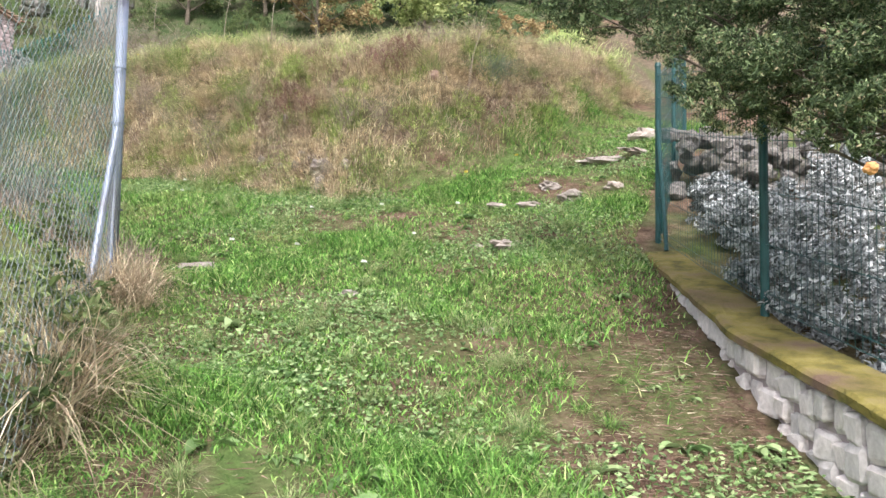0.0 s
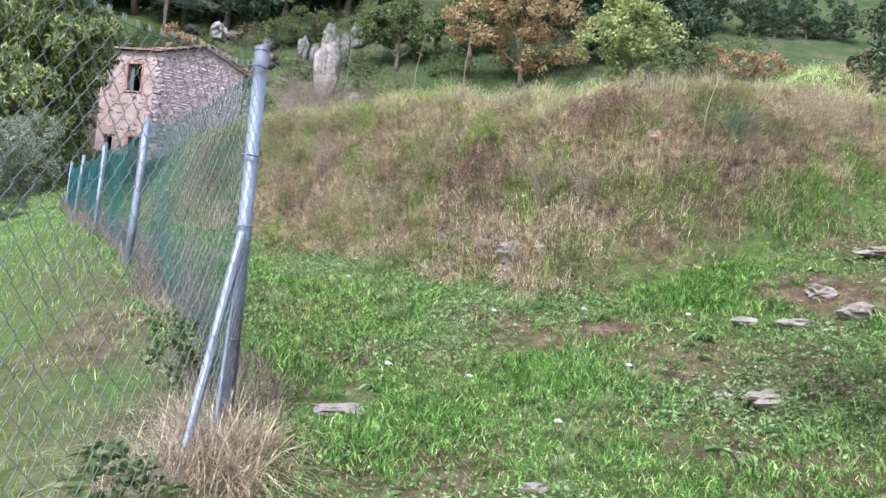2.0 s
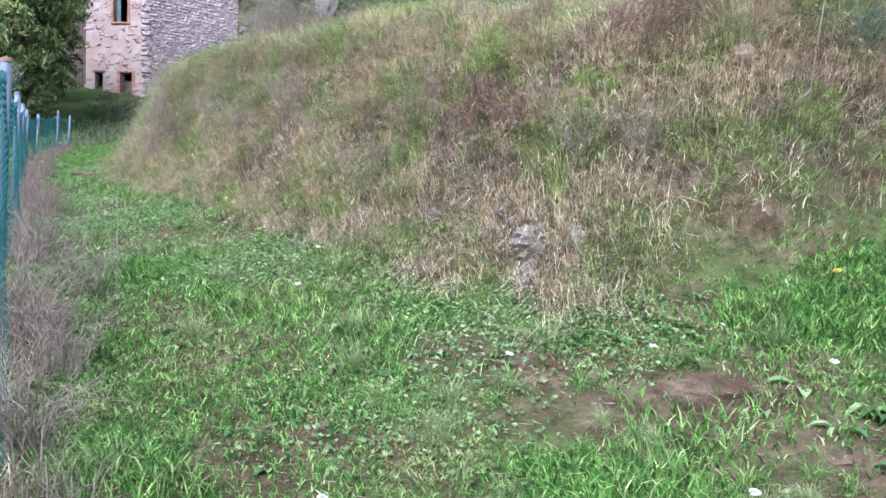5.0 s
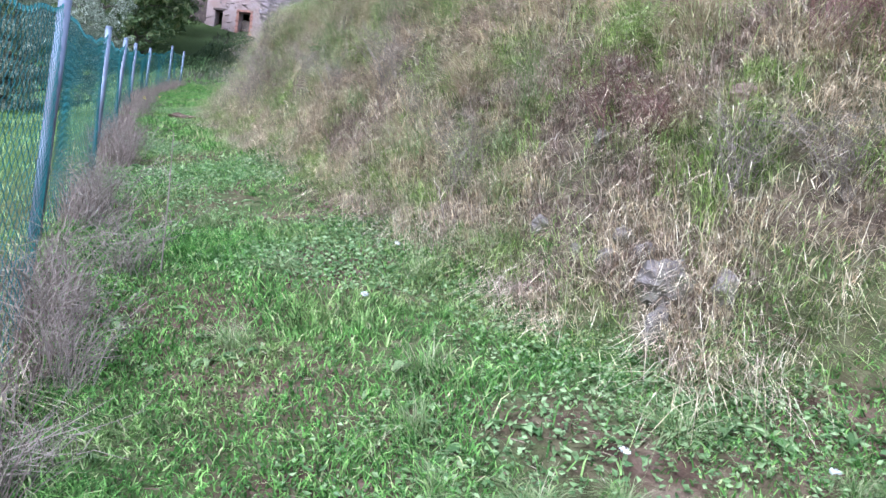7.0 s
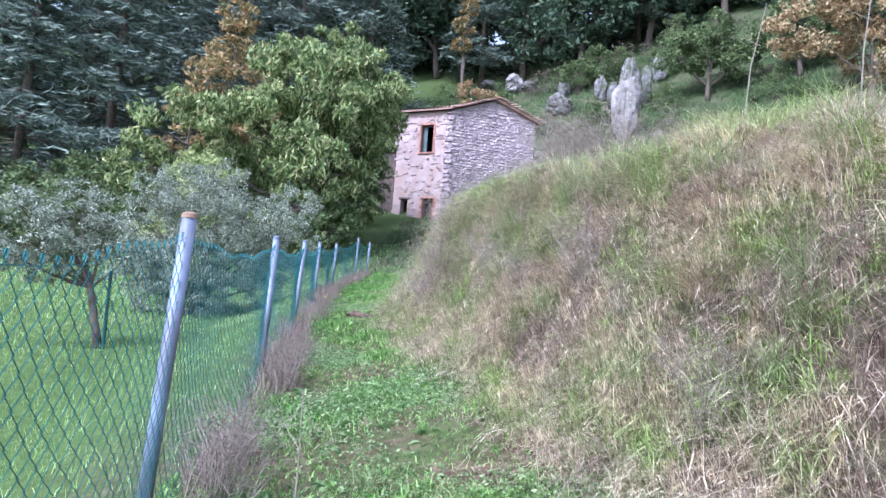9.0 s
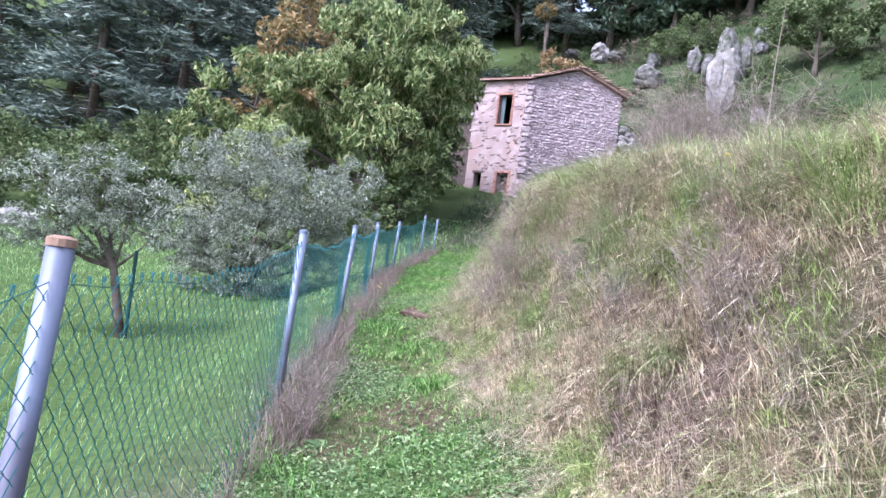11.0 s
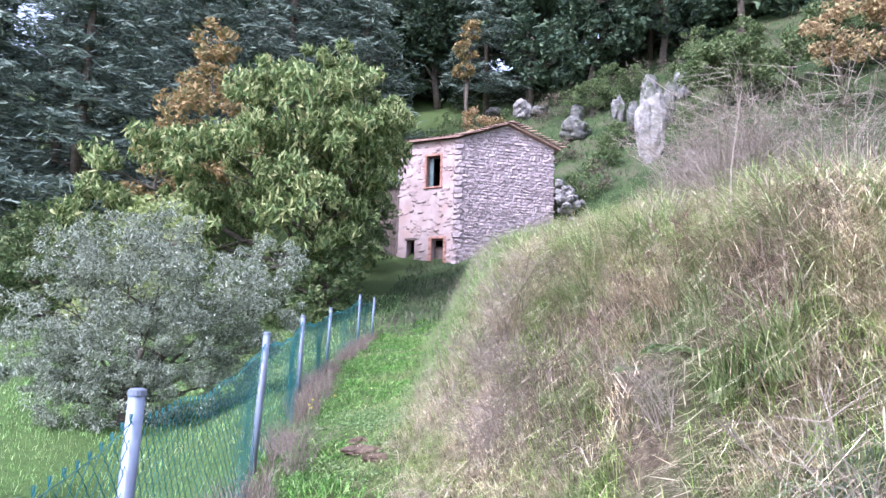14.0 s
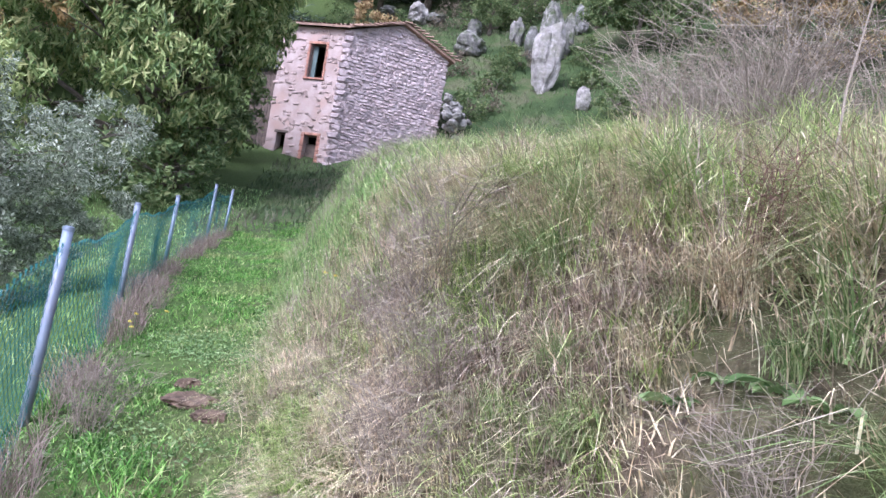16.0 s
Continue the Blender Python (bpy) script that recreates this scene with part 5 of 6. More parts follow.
def arching(base, height, width, lean, rng, seg=5, az=None):
    """Long blades that rise and bend over."""
    n = len(base)
    az = rng.uniform(0, 2 * np.pi, n) if az is None else az
    u = np.linspace(0, 1, seg + 1)
    d = np.stack([np.cos(az), np.sin(az), 0 * az], 1)
    s = np.stack([-np.sin(az), np.cos(az), 0 * az], 1)
    out = lean[:, None] * u[None] ** 1.6
    up = u[None] - (lean[:, None] * 0.62) * u[None] ** 2.4
    mid = base[:, None] + d[:, None] * (out * height[:, None])[..., None] + np.array([0, 0, 1.0]) * (up * height[:, None])[..., None]
    w = width[:, None] * (1 - u[None] ** 2 * 0.93) * 0.5
    v = np.stack([mid - s[:, None] * w[..., None], mid + s[:, None] * w[..., None]], 2).reshape(-1, 3)
    k = (np.arange(n)[:, None] * (2 * (seg + 1)) + np.arange(seg)[None] * 2).reshape(-1, 1)
    return v, np.concatenate([k + [0, 1, 3], k + [0, 3, 2]])


def stuff(name, verts_tris, mat, label, category):
    ob = np_part(name, *verts_tris, mat)
    tagged(ob, label, category, kind="stuff")
    return ob


def grasses():
    rng = np.random.default_rng(77)
    foot = lambda x, y: 0.27 * smooth((x - 3.0) / 1.2) * smooth((8.5 - y) / 1.0)
    on_path = lambda x, y: (bank_at(x, y) < 0.12 + foot(x, y) + 0.12 * patchy(x, y, 3)) & (x > fence_x(y) - 0.1) & ((x < wall_x(y) - 0.02) | (y > 5.62))
    bare = lambda x, y: np.clip(1.45 - (wall_x(y) - x) / 1.0, 0, 1) * smooth((4.0 - y) / 1.6)

    def path_keep(x, y):
        p = 0.66 + 0.65 * patchy(x, y, 2.1, 1.0) + 0.3 * patchy(x, y, 5.3, 2.0) - 0.7 * bare(x, y)
        for cx, cy, r in ((3.35, 4.55, 0.42), (4.6, 5.25, 0.5), (2.55, 5.95, 0.22), (1.3, 5.45, 0.25), (0.7, 2.7, 0.3), (1.9, 3.5, 0.3), (3.2, 5.8, 0.25), (5.6, 5.6, 0.4)):
            p = p - 1.1 * np.exp(-((x - cx) ** 2 + (y - cy) ** 2) / (r * r) * 1.4)
        return on_path(x, y) & (rng.random(len(x)) < np.clip(p, 0.03, 1))
    base = scatter(rng, 500000, -0.6, 7.5, 0.3, 9.0, path_keep)
    base = np.concatenate([base, scatter(rng, 270000, -3.4, 3.0, 9.0, 29.0, path_keep)])
    tall = np.clip(patchy(base[:, 0], base[:, 1], 3.1, 4.0), 0, 1)
    h = rng.uniform(0.022, 0.065, len(base)) * (1 + 2.2 * tall)
    stuff("path_grass", blades(base, h, rng.uniform(0.004, 0.008, len(base)) * (1 + base[:, 1] * 0.03), rng.uniform(0.3, 1.6, len(base)), rng), LAWN, "short uneven green grass of the path", "grass")
    # small round leaves close to the soil
    base = scatter(rng, 620000, -2.2, 7.0, 0.3, 19, lambda x, y: on_path(x, y) & (patchy(x, y, 1.7, 7) - 0.25 * bare(x, y) > rng.uniform(-0.05, 0.8, len(x))))
    base[:, 2] += rng.uniform(0.015, 0.06, len(base))
    stuff("ground_weeds", leaves(base, rng.uniform(0.014, 0.036, len(base)), rng, 0.6, 0.6), WEED, "small broad-leaved weeds in the grass", "weeds")
    # fallen needles and dry bits on the bare soil
    base = scatter(rng, 200000, -0.2, 5.0, 0.3, 9.0, lambda x, y: on_path(x, y) & (rng.random(len(x)) < 0.12 + 0.88 * bare(x, y)))
    base[:, 2] += 0.012
    stuff("dry_litter", leaves(base, rng.uniform(0.02, 0.09, len(base)), rng, 0.93, 0.07), LITTER, "dry needles and stalks lying on bare soil", "litter")
    # meadow
    base = scatter(rng, 105000, -16, 0.7, 2.0, 34, lambda x, y: (x < fence_x(y) - 0.05) & (rng.random(len(x)) < np.clip(1.3 - (fence_x(y) - x) / 14, 0.2, 1)))
    d = np.clip(np.hypot(base[:, 0], base[:, 1] - 8) / 12, 0.6, 2.5)
    stuff("meadow_grass", blades(base, rng.uniform(0.05, 0.12, len(base)), 0.009 * d, rng.uniform(0.2, 0.9, len(base)), rng), MEADOW, "bright green mown grass of the meadow", "grass")
    # the bank
    def bank(lo, hi, y1, dens, seed):
        def keep(x, y):
            k = bank_at(x, y)
            worn = np.exp(-(((x - 1.22) / 0.28) ** 2 + ((y - 12.75) / 0.4) ** 2))
            return (rng.random(len(x)) > 1.1 * worn) & (k > lo + foot(x, y) + 0.1 * patchy(x, y, 2.5, seed)) & (k < hi) & (y < y1) & (rng.random(len(x)) < dens(x, y))
        return keep
    def clumps(n, x0, x1, y0, y1, keep, per, spread, height, width, lean, seg):
        """Blades in clumps that fan out from many roots."""
        cs = scatter(rng, n, x0, x1, y0, y1, keep)
        m = len(cs)
        k = np.repeat(np.arange(m), per)
        size = rng.uniform(0.55, 1.3, m)[k]
        o = rng.normal(0, 1, (len(k), 2)) * (spread * size)[:, None]
        x, y = cs[k, 0] + o[:, 0], cs[k, 1] + o[:, 1]
        base = np.stack([x, y, ground_z(x, y) - 0.02], 1)
        gx, gy = ground_z(x + 0.3, y) - ground_z(x - 0.3, y), ground_z(x, y + 0.3) - ground_z(x, y - 0.3)
        way = np.arctan2(0.1 * o[:, 1] / spread - 1.1 * gy, 0.1 * o[:, 0] / spread - 1.1 * gx)
        return arching(base, height * size * rng.uniform(0.4, 1.2, len(k)), width * rng.uniform(0.6, 1.4, len(k)), lean * rng.uniform(0.1, 1.2, len(k)), rng, seg, way + rng.normal(0, 0.75, len(k)))
    stuff("bank_dry_grass", clumps(13500, -1.4, 8.5, 6.0, 20, bank(0.0, 1.45, 25, lambda x, y: 0.95 * smooth((18.5 - y) / 4), 1), 60, 0.075, 0.27, 0.0036, 1.7, 3), DRY, "matted clumps of dry straw-coloured and green grass covering the bank", "grass")
    base = scatter(rng, 260000, -1.2, 8.0, 6.0, 19, bank(0.02, 1.2, 19, lambda x, y: 0.95 * smooth((18.5 - y) / 4), 5))
    n = len(base)
    stuff("bank_undergrowth", blades(base, rng.uniform(0.05, 0.16, n), rng.uniform(0.004, 0.008, n), rng.uniform(0.4, 1.6, n), rng), DRY, "short dense undergrowth of dry and green blades on the bank", "grass")
    base = scatter(rng, 130000, -1.2, 8.0, 6.0, 19, bank(0.02, 1.4, 19, lambda x, y: 0.9 * smooth((18.5 - y) / 4), 2))
    base[:, 2] += rng.uniform(0.02, 0.16, len(base))
    stuff("bank_thatch", leaves(base, rng.uniform(0.05, 0.2, len(base)), rng, 0.6, 0.018), STRAW, "tangled dead straw lying over the bank", "grass")
    base = scatter(rng, 120000, -1.0, 8.0, 6.3, 24, bank(0.1, 1.2, 24, lambda x, y: np.clip(patchy(x, y, 1.6, 9) * 1.8, 0, 1), 3))
    n = len(base)
    stuff("bank_dead_stems", blades(base, rng.uniform(0.15, 0.5, n), rng.uniform(0.0025, 0.005, n), rng.uniform(0.1, 0.9, n), rng), MAUVE, "dead brownish-mauve weed stems on the bank", "weeds")
    base = scatter(rng, 260000, -1.5, 9.5, 7.0, 27, bank(0.6, 2.6, 27, lambda x, y: np.clip(0.65 + 0.4 * patchy(x, y, 1.3, 6), 0, 1) * smooth((bank_at(x, y) - 0.55) / 0.35), 4))
    n = len(base)
    stuff("crest_grass", blades(base, rng.uniform(0.10, 0.34, n), rng.uniform(0.004, 0.008, n), rng.uniform(0.4, 1.3, n), rng), CREST, "long yellow-green grass along the top of the bank", "grass")
    base = scatter(rng, 130000, -3.0, 4.0, 14.5, 34, lambda x, y: (bank_at(x, y) > 0.02) & (bank_at(x, y) < 1.5) & (rng.random(len(x)) < smooth((y - 14.5) / 3) * smooth((33 - y) / 5)))
    n = len(base)
    stuff("far_bank_grass", blades(base, rng.uniform(0.08, 0.26, n), rng.uniform(0.006, 0.012, n), rng.uniform(0.3, 1.2, n), rng), SLOPE, "soft pale green grass on the far part of the bank", "grass")
    # hillside behind
    base = scatter(rng, 60000, -4, 32, 20, 58, lambda x, y: (bank_at(x, y) > 1.5) | (y > 28))
    n = len(base)
    stuff("hillside_grass", blades(base, rng.uniform(0.10, 0.30, n), rng.uniform(0.02, 0.05, n), rng.uniform(0.3, 1.0, n), rng), HILL, "rough green grass on the hillside terraces", "grass")
    # brown growth along the fence foot
    def by_fence(x, y):
        return (np.abs(x - fence_x(y) - 0.12) < 0.22 * (0.6 + 0.8 * patchy(x, y, 2.2, 3))) & (y > 5.2)
    base = scatter(rng, 150000, -3.6, 1.3, 5.2, 27.5, by_fence)
    n = len(base)
    stuff("fence_foot_grass", blades(base, rng.uniform(0.12, 0.38, n), rng.uniform(0.003, 0.006, n), rng.uniform(0.2, 1.1, n), rng), MAUVE, "dry brown grass and stems along the foot of the fence", "grass")


grasses()


def tuft_mesh(seed, n, h, w, spread, seg=5):
    rng = np.random.default_rng(seed)
    base = np.stack([rng.normal(0, 0.05, n), rng.normal(0, 0.05, n), np.full(n, -0.03)], 1)
    return arching(base, h * rng.uniform(0.5, 1.25, n), w * rng.uniform(0.7, 1.3, n), 1.35 * spread * rng.uniform(0.2, 1.1, n), rng, seg)


def tufts():
    rng = np.random.default_rng(90)
    kinds = [[mesh_of("grass_tuft", *tuft_mesh(400 + k, 240, 0.5, 0.005, 1.1, 4), mat) for k in range(3)] for mat in (TUFT, STRAW, BLUE_TUFT)]
    kinds.append([mesh_of("grass_tuft", *tuft_mesh(450 + k, 120, 0.5, 0.008, 1.1, 3), LAWN) for k in range(3)])

    def put(x, y, s, kind, label, group, name="grass_tuft"):
        ob = new(name, kinds[kind][int(rng.integers(3))])
        ob.matrix_basis = pose(x, y, gz(x, y) - 0.05 * s, rng.normal(0, 6), rng.normal(0, 6), rng.uniform(0, 360)) @ Matrix.Diagonal((s, s, s, 1))
        tagged(ob, label, "grass tuft", group)
    green = ((1.08, 14.26, 1.1), (0.98, 14.0, 0.9), (1.0, 14.6, 0.8), (1.32, 13.6, 0.9), (1.62, 13.0, 0.9), (1.77, 12.47, 0.8), (1.49, 12.07, 1.0), (1.35, 12.3, 0.8), (0.93, 13.3, 0.7), (1.9, 11.7, 0.9), (1.35, 11.8, 0.7),
             (0.3, 15.6, 0.8), (0.7, 15.2, 0.8), (2.3, 10.3, 0.8), (1.7, 10.7, 0.8), (2.1, 9.3, 0.8), (2.7, 8.7, 0.9), (2.6, 9.9, 0.9), (3.0, 9.0, 0.8), (2.4, 11.2, 1.0), (2.2, 12.9, 1.0), (1.9, 13.9, 1.0), (1.6, 14.8, 1.0), (1.2, 16.2, 1.0), (2.9, 11.9, 1.0), (3.4, 10.2, 0.9),
             (5.6, 6.9, 0.7), (6.2, 7.3, 0.8), (4.6, 7.9, 0.9), (3.7, 8.3, 0.9), (6.6, 7.9, 0.9), (0.9, 17.8, 0.9), (0.5, 19.5, 0.9), (2.0, 7.9, 0.6))
    for x, y, s in green:
        put(x, y, s, 0, "arching tuft of long green grass on the bank", "grass tufts on the bank")
    for x, y, s in ((1.25, 13.7, 0.6), (1.1, 13.95, 0.6), (1.38, 13.4, 0.5), (0.98, 13.25, 0.5), (1.45, 13.1, 0.45), (0.75, 13.7, 0.5), (1.6, 12.9, 0.5), (0.88, 14.14, 0.75), (0.93, 13.58, 0.6), (0.99, 14.0, 0.7), (1.19, 13.21, 0.45), (1.89, 12.24, 0.8), (2.0, 12.0, 0.8), (1.48, 11.6, 0.7), (0.84, 12.84, 0.6), (1.16, 11.42, 0.6), (1.1, 12.07, 0.5), (2.08, 10.85, 0.9), (2.2, 11.1, 0.8), (2.44, 8.26, 0.7), (0.86, 14.4, 0.7)):
        put(x, y, s, 0, "thick arching tussock of green grass on the bank", "tussocks on the bank")
    for x, y, s in ((1.87, 6.63, 0.55), (1.94, 6.95, 0.5), (1.15, 7.4, 0.5), (0.9, 6.2, 0.45), (2.2, 6.2, 0.4), (2.75, 6.45, 0.5), (1.3, 8.2, 0.45), (0.75, 9.2, 0.45), (3.6, 5.9, 0.4), (2.6, 4.9, 0.35), (1.6, 4.0, 0.3), (0.9, 3.9, 0.35)):
        put(x, y, s, 0, "low tuft of green grass in the path", "grass tufts in the path")
    for x, y, s, kind in ((1.62, 12.35, 1.1, 0), (1.75, 12.75, 1.1, 1), (1.5, 12.9, 1.0, 0), (1.85, 13.1, 1.1, 1), (1.7, 12.05, 1.0, 1), (1.3, 12.75, 0.8, 0), (1.95, 12.4, 1.1, 0), (1.15, 13.75, 0.9, 1), (0.85, 14.35, 0.9, 1), (1.55, 13.7, 0.9, 0), (0.75, 14.9, 0.8, 0), (1.25, 14.9, 0.9, 1)):
        put(x, y, 0.62 * s, kind, ("big arching tussock of green grass on the bank", "big tussock of dry straw grass on the bank")[kind], "tussocks on the bank")
    count = 0
    while count < 62:
        x, y = rng.uniform(0.3, 6.5), rng.uniform(6.8, 17)
        if 0.1 < float(bank_at(x, y)) < 1.3:
            kind = int(rng.integers(2))
            put(x, y, rng.uniform(0.4, 0.85), kind, ("tussock of green grass on the bank", "tussock of dry straw grass on the bank")[kind], "tussocks on the bank")
            count += 1
    count = 0
    while count < 160:
        x, y = rng.uniform(-1.6, 5.5), rng.uniform(1.4, 12)
        if float(bank_at(x, y)) < 0.05 and x > float(fence_x(y)) + 0.15 and (x < float(wall_x(y)) - 0.5 or y > 5.7):
            put(x, y, rng.uniform(0.16, 0.3), 3, "small tuft of bright green grass in the path", "small tufts in the path")
            count += 1
    count = 0
    while count < 70:
        x, y = rng.uniform(0.2, 4.2), rng.uniform(1.6, 6.4)
        if float(bank_at(x, y)) < 0.05 and x > float(fence_x(y)) + 0.5 and x < float(wall_x(y)) - 0.8:
            put(x, y, rng.uniform(0.18, 0.34), 0, "soft tuft of fine green grass in the path", "fine tufts in the path")
            count += 1
    for x, y, s in ((0.45, 4.55, 1), (0.62, 4.72, 1), (0.55, 4.4, 0.9), (0.72, 4.62, 0.9), (0.38, 4.7, 0.9), (0.3, 4.3, 0.8), (0.72, 4.45, 0.6), (0.16, 3.3, 1.3), (0.28, 3.55, 1.2), (0.2, 3.75, 1.2), (0.12, 3.45, 1.3), (0.34, 3.9, 0.9), (0.5, 4.85, 1.0), (0.78, 4.85, 0.8), (0.66, 4.95, 0.9), (-0.02, 3.1, 0.9), (0.1, 3.6, 0.8), (-0.29, 2.2, 1), (0.32, 3.95, 0.75), (0.85, 4.9, 0.7), (0.5, 5.3, 0.7), (0.55, 6.1, 0.6), (0.3, 7, 0.7)):
        put(x, y, s, 1, "clump of dry straw-coloured grass at the foot of the fence", "dry clumps along the fence", "dry_grass_clump")
    for x, y, s in ((0.16, 3.3, 0.8), (-0.19, 2.8, 0.8), (0.53, 4.1, 0.6), (0.11, 2.4, 0.7), (0.75, 5.6, 0.6), (0.3, 4.9, 0.7)):
        put(x, y, s, 0, "clump of green grass at the foot of the fence", "green clumps along the fence")
    for x, y, s in ((1.5, 12.8, 0.9), (2.2, 12.2, 0.9), (1.3, 13.1, 0.8), (0.6, 14.7, 0.9), (2.4, 9.1, 0.8), (3.4, 8.0, 0.9), (5.2, 7.6, 0.9), (5.8, 7.8, 0.9), (4.9, 8.4, 0.9), (1.75, 13.25, 0.9), (2.5, 10.8, 0.8)):
        put(x, y, s, 1, "clump of long dry straw-coloured grass on the bank", "dry clumps on the bank", "dry_grass_clump")
    for x, y, s in ((4.93, 6.86, 1.0), (5.1, 6.95, 0.8), (1.48, 11.55, 0.6)):
        put(x, y, s, 2, "bluish grey-green grass tuft on the bank", "bluish tufts on the bank")


tufts()


def twig_mesh(seed, n, h, spread, r=0.003):
    rng = np.random.default_rng(seed)
    out = []
    for _ in range(n):
        a = rng.uniform(0, 2 * np.pi)
        d = np.array([np.cos(a), np.sin(a), 0]) * spread * rng.uniform(0.2, 1)
        L = h * rng.uniform(0.5, 1.1)
        o = np.array([rng.normal(0, 0.05), rng.normal(0, 0.05), -0.03])
        m = o + d * 0.4 * L + [0, 0, 0.6 * L] + rng.normal(0, 0.03, 3)
        e = o + d * L + [0, 0, L * 0.95]
        out.append(tube([o, m, e], [r, r * 0.7, r * 0.3], 3, False))
        for _ in range(5):
            u = rng.uniform(0.3, 1)
            s = m * (1 - u) + e * u if u > 0.5 else o * (1 - 2 * u) + m * 2 * u
            q = rng.normal(size=3) * 0.16 * h
            q[2] = abs(q[2]) * 0.8
            out.append(tube([s, s + q], [r * 0.6, r * 0.25], 3, False))
    return join(out)


def bushes():
    rng = np.random.default_rng(95)
    kinds = {"red": [mesh_of("twig_bush", *twig_mesh(500 + k, 46, 0.5, 0.6), RED_TWIG) for k in range(2)],
             "brown": [mesh_of("twig_bush", *twig_mesh(510 + k, 60, 0.5, 0.9, 0.0026), TWIG) for k in range(3)]}

    def put(x, y, s, kind, label, group):
        ob = new("dry_bush", kinds[kind][int(rng.integers(len(kinds[kind])))])
        ob.matrix_basis = pose(x, y, gz(x, y) - 0.05 * s, rng.normal(0, 6), rng.normal(0, 6), rng.uniform(0, 360)) @ Matrix.Diagonal((s, s, s, 1))
        tagged(ob, label, "bush", group)
    for x, y, s in ((2.95, 7.85, 1.0), (3.9, 7.2, 1.0), (3.7, 7.35, 1.0), (4.15, 7.25, 0.8), (3.05, 7.6, 0.8), (1.4, 13.15, 0.8), (3.3, 8.1, 0.8)):
        put(x, y, s, "red", "bare reddish-brown weed bush on the bank", "reddish weed bushes")
    for x, y, s in ((0.6, 14.7, 1.3), (0.5, 15.0, 1.1), (0.5, 14.4, 1.1), (1.5, 11.3, 1.0), (1.9, 10.4, 1.0), (0.4, 14.1, 1.0), (0.6, 14.0, 0.9), (0.35, 15.2, 0.9), (1.16, 12.55, 0.7), (0.52, 13.8, 0.9), (2.3, 8.6, 0.9), (3.2, 7.1, 0.8), (3.6, 6.95, 0.8), (4.5, 7.2, 0.8), (2.1, 9.9, 0.8),
                    (0.5, 8.2, 0.9), (0.35, 7.6, 1.0), (0.55, 7.1, 0.9), (0.1, 8.9, 1.0), (-0.1, 9.6, 0.8), (-0.35, 11.3, 0.9), (-0.55, 12.1, 0.8), (-1.2, 15.3, 0.9), (-1.35, 16.0, 0.7), (-1.9, 18.9, 0.7), (0.55, 6.5, 0.9)):
        put(x, y, s, "brown", "tangled dry grey-brown weed bush", "dry weed bushes")
    # tall bare brush on the crest
    big = [mesh_of("brushwood", *twig_mesh(530 + k, 62, 1.5, 0.75, 0.005), TWIG) for k in range(2)]
    for x, y, s in ((2.1, 14.4, 0.55), (2.4, 14.8, 0.7), (2.7, 14.4, 0.7), (2.2, 15.2, 0.55), (3.0, 14.9, 0.8), (2.6, 15.6, 0.6), (1.9, 14.3, 0.5), (1.95, 14.9, 0.55), (1.8, 15.3, 0.5), (2.05, 15.9, 0.6), (2.4, 16.2, 0.6)):
        ob = new("brushwood", big[int(rng.integers(2))])
        ob.matrix_basis = pose(x, y, gz(x, y) - 0.02, 0, 0, rng.uniform(0, 360)) @ Matrix.Diagonal((s, s, s, 1))
        tagged(ob, "tall bare grey brushwood behind the crest of the bank", "bush", "bare brushwood")
    # single tall stalks
    for x, y, h, lean in ((4.5, 6.75, 1.1, 0.3), (1.61, 13.22, 0.9, 0.1), (2.4, 12.4, 1.1, 0.05), (0.66, 8.2, 0.75, 0.0), (2.9, 10.4, 1.0, 0.15), (3.3, 9.6, 1.2, 0.1)):
        v, t = tube([(0, 0, -0.03), (lean * 0.4, 0.02, h * 0.55), (lean, 0, h)], [0.005, 0.004, 0.002], 5)
        tips = [tube([(lean * 0.8, 0.01, h * (0.6 + 0.1 * i)), (lean * 0.8 + 0.12 * math.cos(i * 2.4), 0.12 * math.sin(i * 2.4), h * (0.6 + 0.1 * i) + 0.08)], [0.002, 0.001], 4) for i in range(5)]
        ob = np_part("dry_stalk", *join([(v, t)] + tips), TWIG)
        ob.matrix_basis = Matrix.Translation((x, y, gz(x, y)))
        tagged(ob, "single tall dry weed stalk", "stalk", "dry stalks")


bushes()


def weed_mesh(seed, n, size):
    """A rosette of lobed leaves, each bent outward."""
    rng = np.random.default_rng(seed)
    vs, ts = [], []
    for i in range(n):
        a = 2 * np.pi * i / n + rng.normal(0, 0.25)
        L = size * rng.uniform(0.6, 1.1)
        d, s = np.array([math.cos(a), math.sin(a), 0]), np.array([-math.sin(a), math.cos(a), 0])
        u = np.array([0, 0.25, 0.5, 0.75, 1.0])
        wd = np.array([0.04, 0.13, 0.20, 0.16, 0.01]) * L * rng.uniform(0.8, 1.3)
        zz = L * (0.55 * u - 0.5 * u * u) * rng.uniform(0.6, 1.5) + 0.01
        mid = d * (u * L)[:, None] + np.stack([0 * u, 0 * u, zz], 1)
        lft, rgt = mid + s * wd[:, None] + [0, 0, 0.012], mid - s * wd[:, None] + [0, 0, 0.012]
        k = sum(len(q) for q in vs)
        vs.append(np.concatenate([lft, mid, rgt]))
        for j in range(4):
            for o in (0, 5):
                ts += [(k + o + j, k + o + j + 1, k + o + j + 6), (k + o + j, k + o + j + 6, k + o + j + 5)]
    return np.concatenate(vs), np.array(ts)


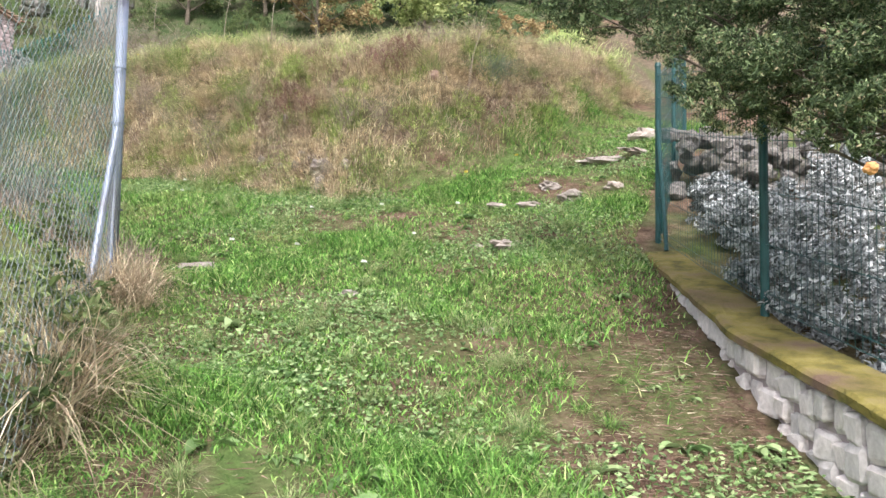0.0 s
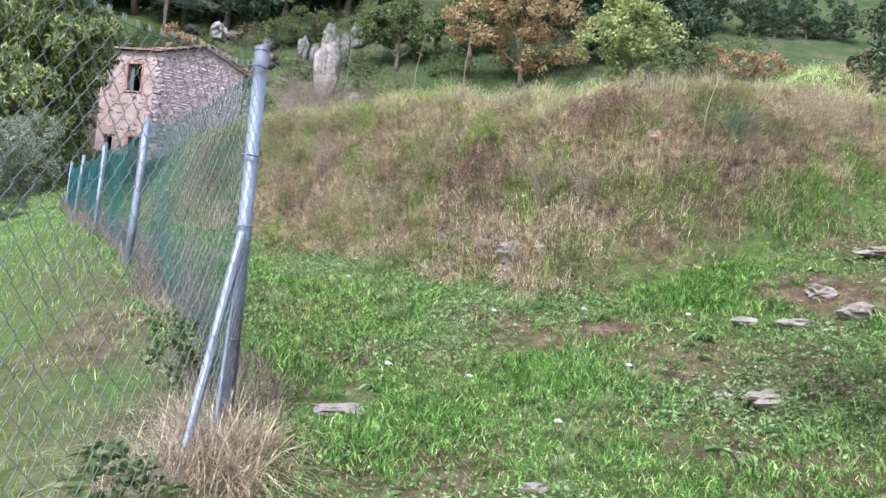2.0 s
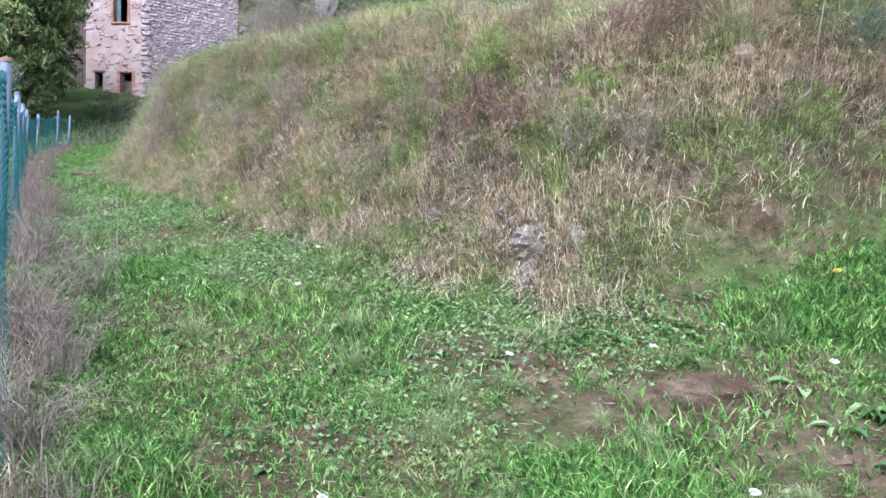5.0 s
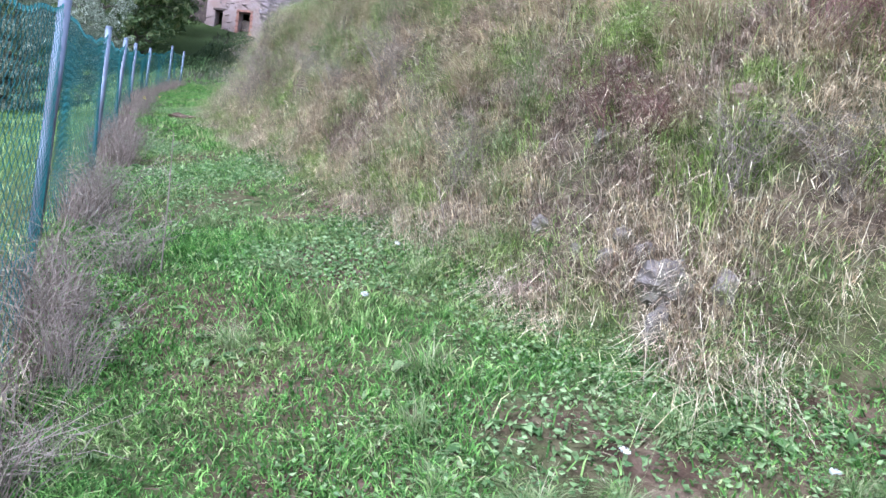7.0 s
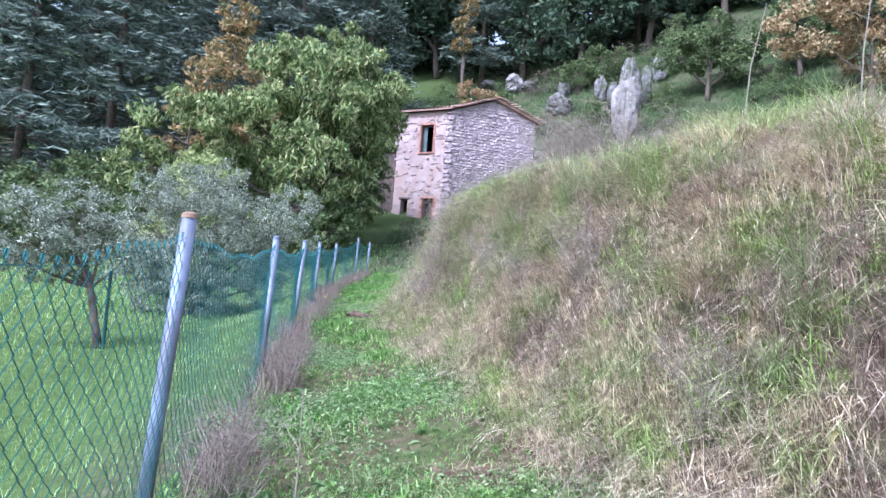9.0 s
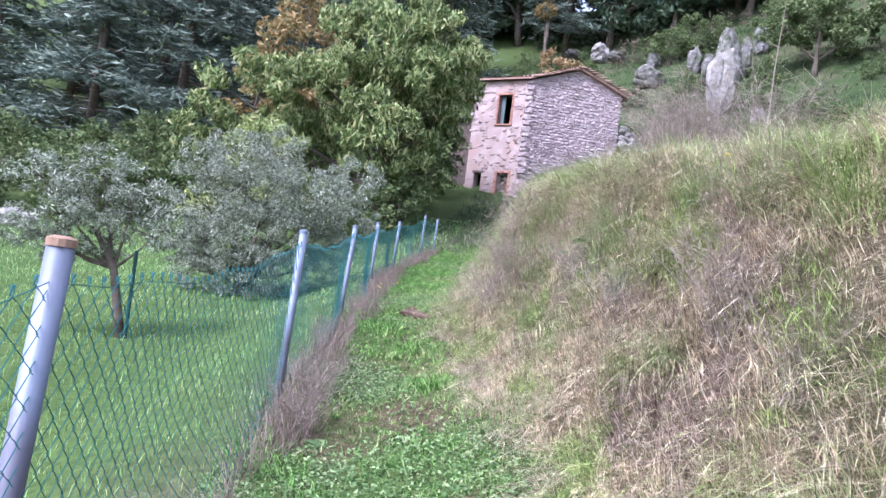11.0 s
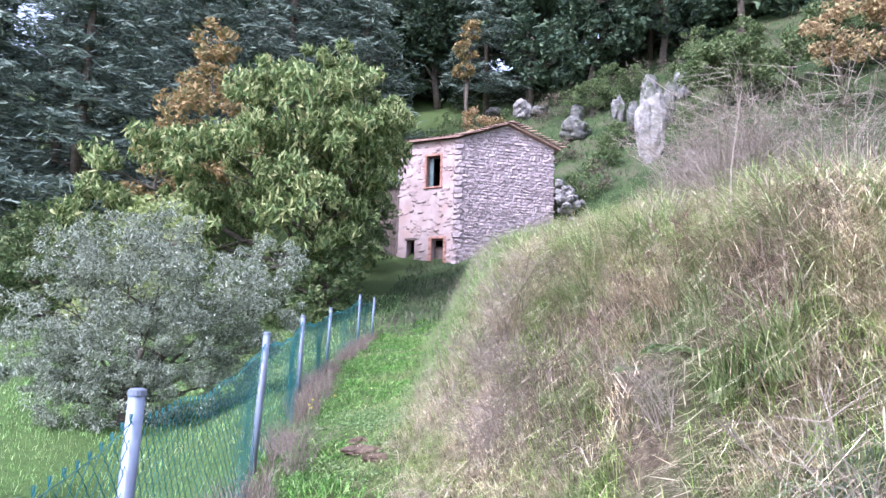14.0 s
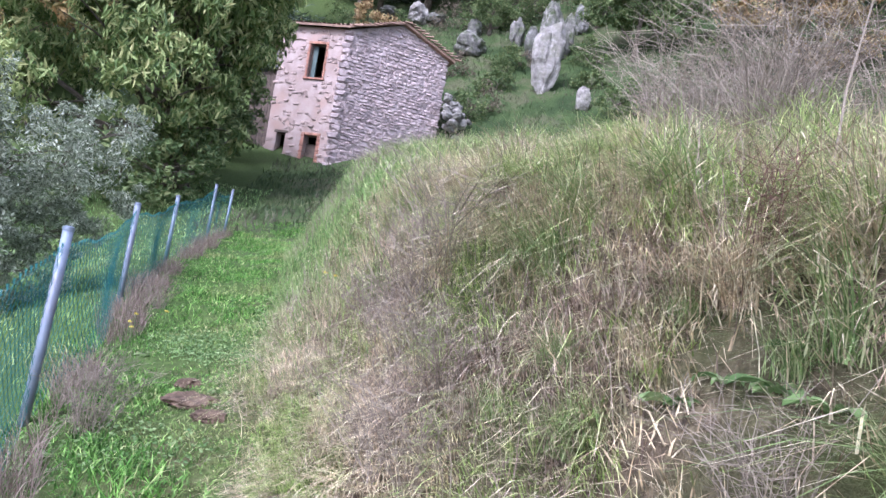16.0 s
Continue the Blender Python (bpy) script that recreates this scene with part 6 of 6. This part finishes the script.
def weeds():
    rng = np.random.default_rng(98)
    kinds = [mesh_of("weed_plant", *weed_mesh(600 + k, 7 + k, 0.15), WEED) for k in range(5)]
    spots = [(0.65, 2.96, 1.3), (0.92, 3.11, 1.2), (1.38, 3.7, 1.2), (2.32, 2.14, 1.2), (2.43, 1.61, 1.3), (3.15, 6.55, 1.2), (2.98, 6.5, 1.5), (3.07, 6.42, 1.4), (2.64, 6.5, 1.2), (2.22, 6.6, 1.0), (1.33, 6.75, 1.0), (3.23, 6.01, 1.2), (2.5, 5.78, 1.2), (1.12, 13.0, 1.0), (1.26, 12.77, 1.1), (1.3, 12.6, 1.0), (1.2, 12.9, 0.8), (1.33, 12.8, 0.8), (1.93, 11.6, 1.3), (0.9, 6.0, 1.0)]
    spots += [(0.75, 2.2, 1.9), (0.62, 2.35, 1.6), (0.95, 2.45, 1.6), (1.25, 2.05, 1.5), (1.6, 1.95, 1.4), (1.85, 2.2, 1.5), (1.45, 2.6, 1.4), (2.55, 1.2, 1.6), (2.62, 1.32, 1.5), (2.48, 1.38, 1.5)]
    while len(spots) < 290:
        x, y = rng.uniform(-1.6, 6.0), rng.uniform(1.0, 17.5)
        if float(bank_at(x, y)) < 0.05 and x > float(fence_x(y)) + 0.2 and (x < float(wall_x(y)) - 0.1 or y > 5.7):
            spots.append((x, y, rng.uniform(0.45, 1.05) * (1.45 if y < 4.5 else 1.1)))
    for k, (x, y, s) in enumerate(spots):
        ob = new("weed_plant", kinds[k % 5])
        ob.matrix_basis = pose(x, y, gz(x, y) - 0.05 * s, rng.normal(0, 6), rng.normal(0, 6), rng.uniform(0, 360)) @ Matrix.Diagonal((s * 0.75, s * 0.75, s * rng.uniform(0.7, 1.5), 1))
        tagged(ob, "low broad-leaved green weed growing in the grass", "weed", "broad-leaved weeds")
    # patches of freshly turned soil
    for x, y, r in ((-0.77, 15.92, 0.17), (-0.6, 15.6, 0.1), (-0.9, 16.3, 0.08)):
        bm = boulder_mesh(int(x * 10) + 30, 3, 0.35)
        bmesh.ops.transform(bm, matrix=Matrix.Diagonal((2 * r, 1.7 * r, 0.09, 1)), verts=bm.verts)
        ob = part("soil_mound", bm, EARTH)
        ob.matrix_basis = Matrix.Translation((x, y, gz(x, y) + 0.012))
        tagged(ob, "low crumbly mound of bare brown soil in the grass", "soil mound", "soil mounds")
    # flowers
    for name, mat, label, spots2 in (("yellow_flower", YELLOW, "small yellow flower head on a thin stem", [(-1.75, 17.7), (-1.7, 17.4), (-1.62, 17.2), (-0.14, 16.9), (-0.05, 16.7), (1.95, 11.7), (2.0, 11.5), (3.9, 5.9), (4.6, 6.0), (-1.55, 17.9)]),
                                     ("white_flower", WHITE, "tiny white daisy in the grass", [(3.1, 6.1), (2.0, 5.4), (3.6, 5.6), (1.7, 7.6), (2.5, 6.3), (2.9, 5.2), (1.6, 5.7), (1.9, 8.3), (2.2, 4.7)])):
        for x, y in spots2:
            h = 0.22 if mat is YELLOW else 0.07
            t = thing(name, (x, y, gz(x, y)), label, "flower", name.replace("_", " ") + "s")
            np_part("stem", *tube([(0, 0, -0.02), (0.01, 0, h)], 0.002, 4), WEED, t)
            a = np.arange(8) * np.pi / 4
            c = np.stack([0.01 + 0.012 * np.cos(a), 0.012 * np.sin(a), np.full(8, h)], 1)
            np_part("petals", *leaves(np.concatenate([c, c * [0.6, 0.6, 1] + [0, 0, 0.006]]), 0.024, rng, 0.8, 0.6), mat, t)


weeds()
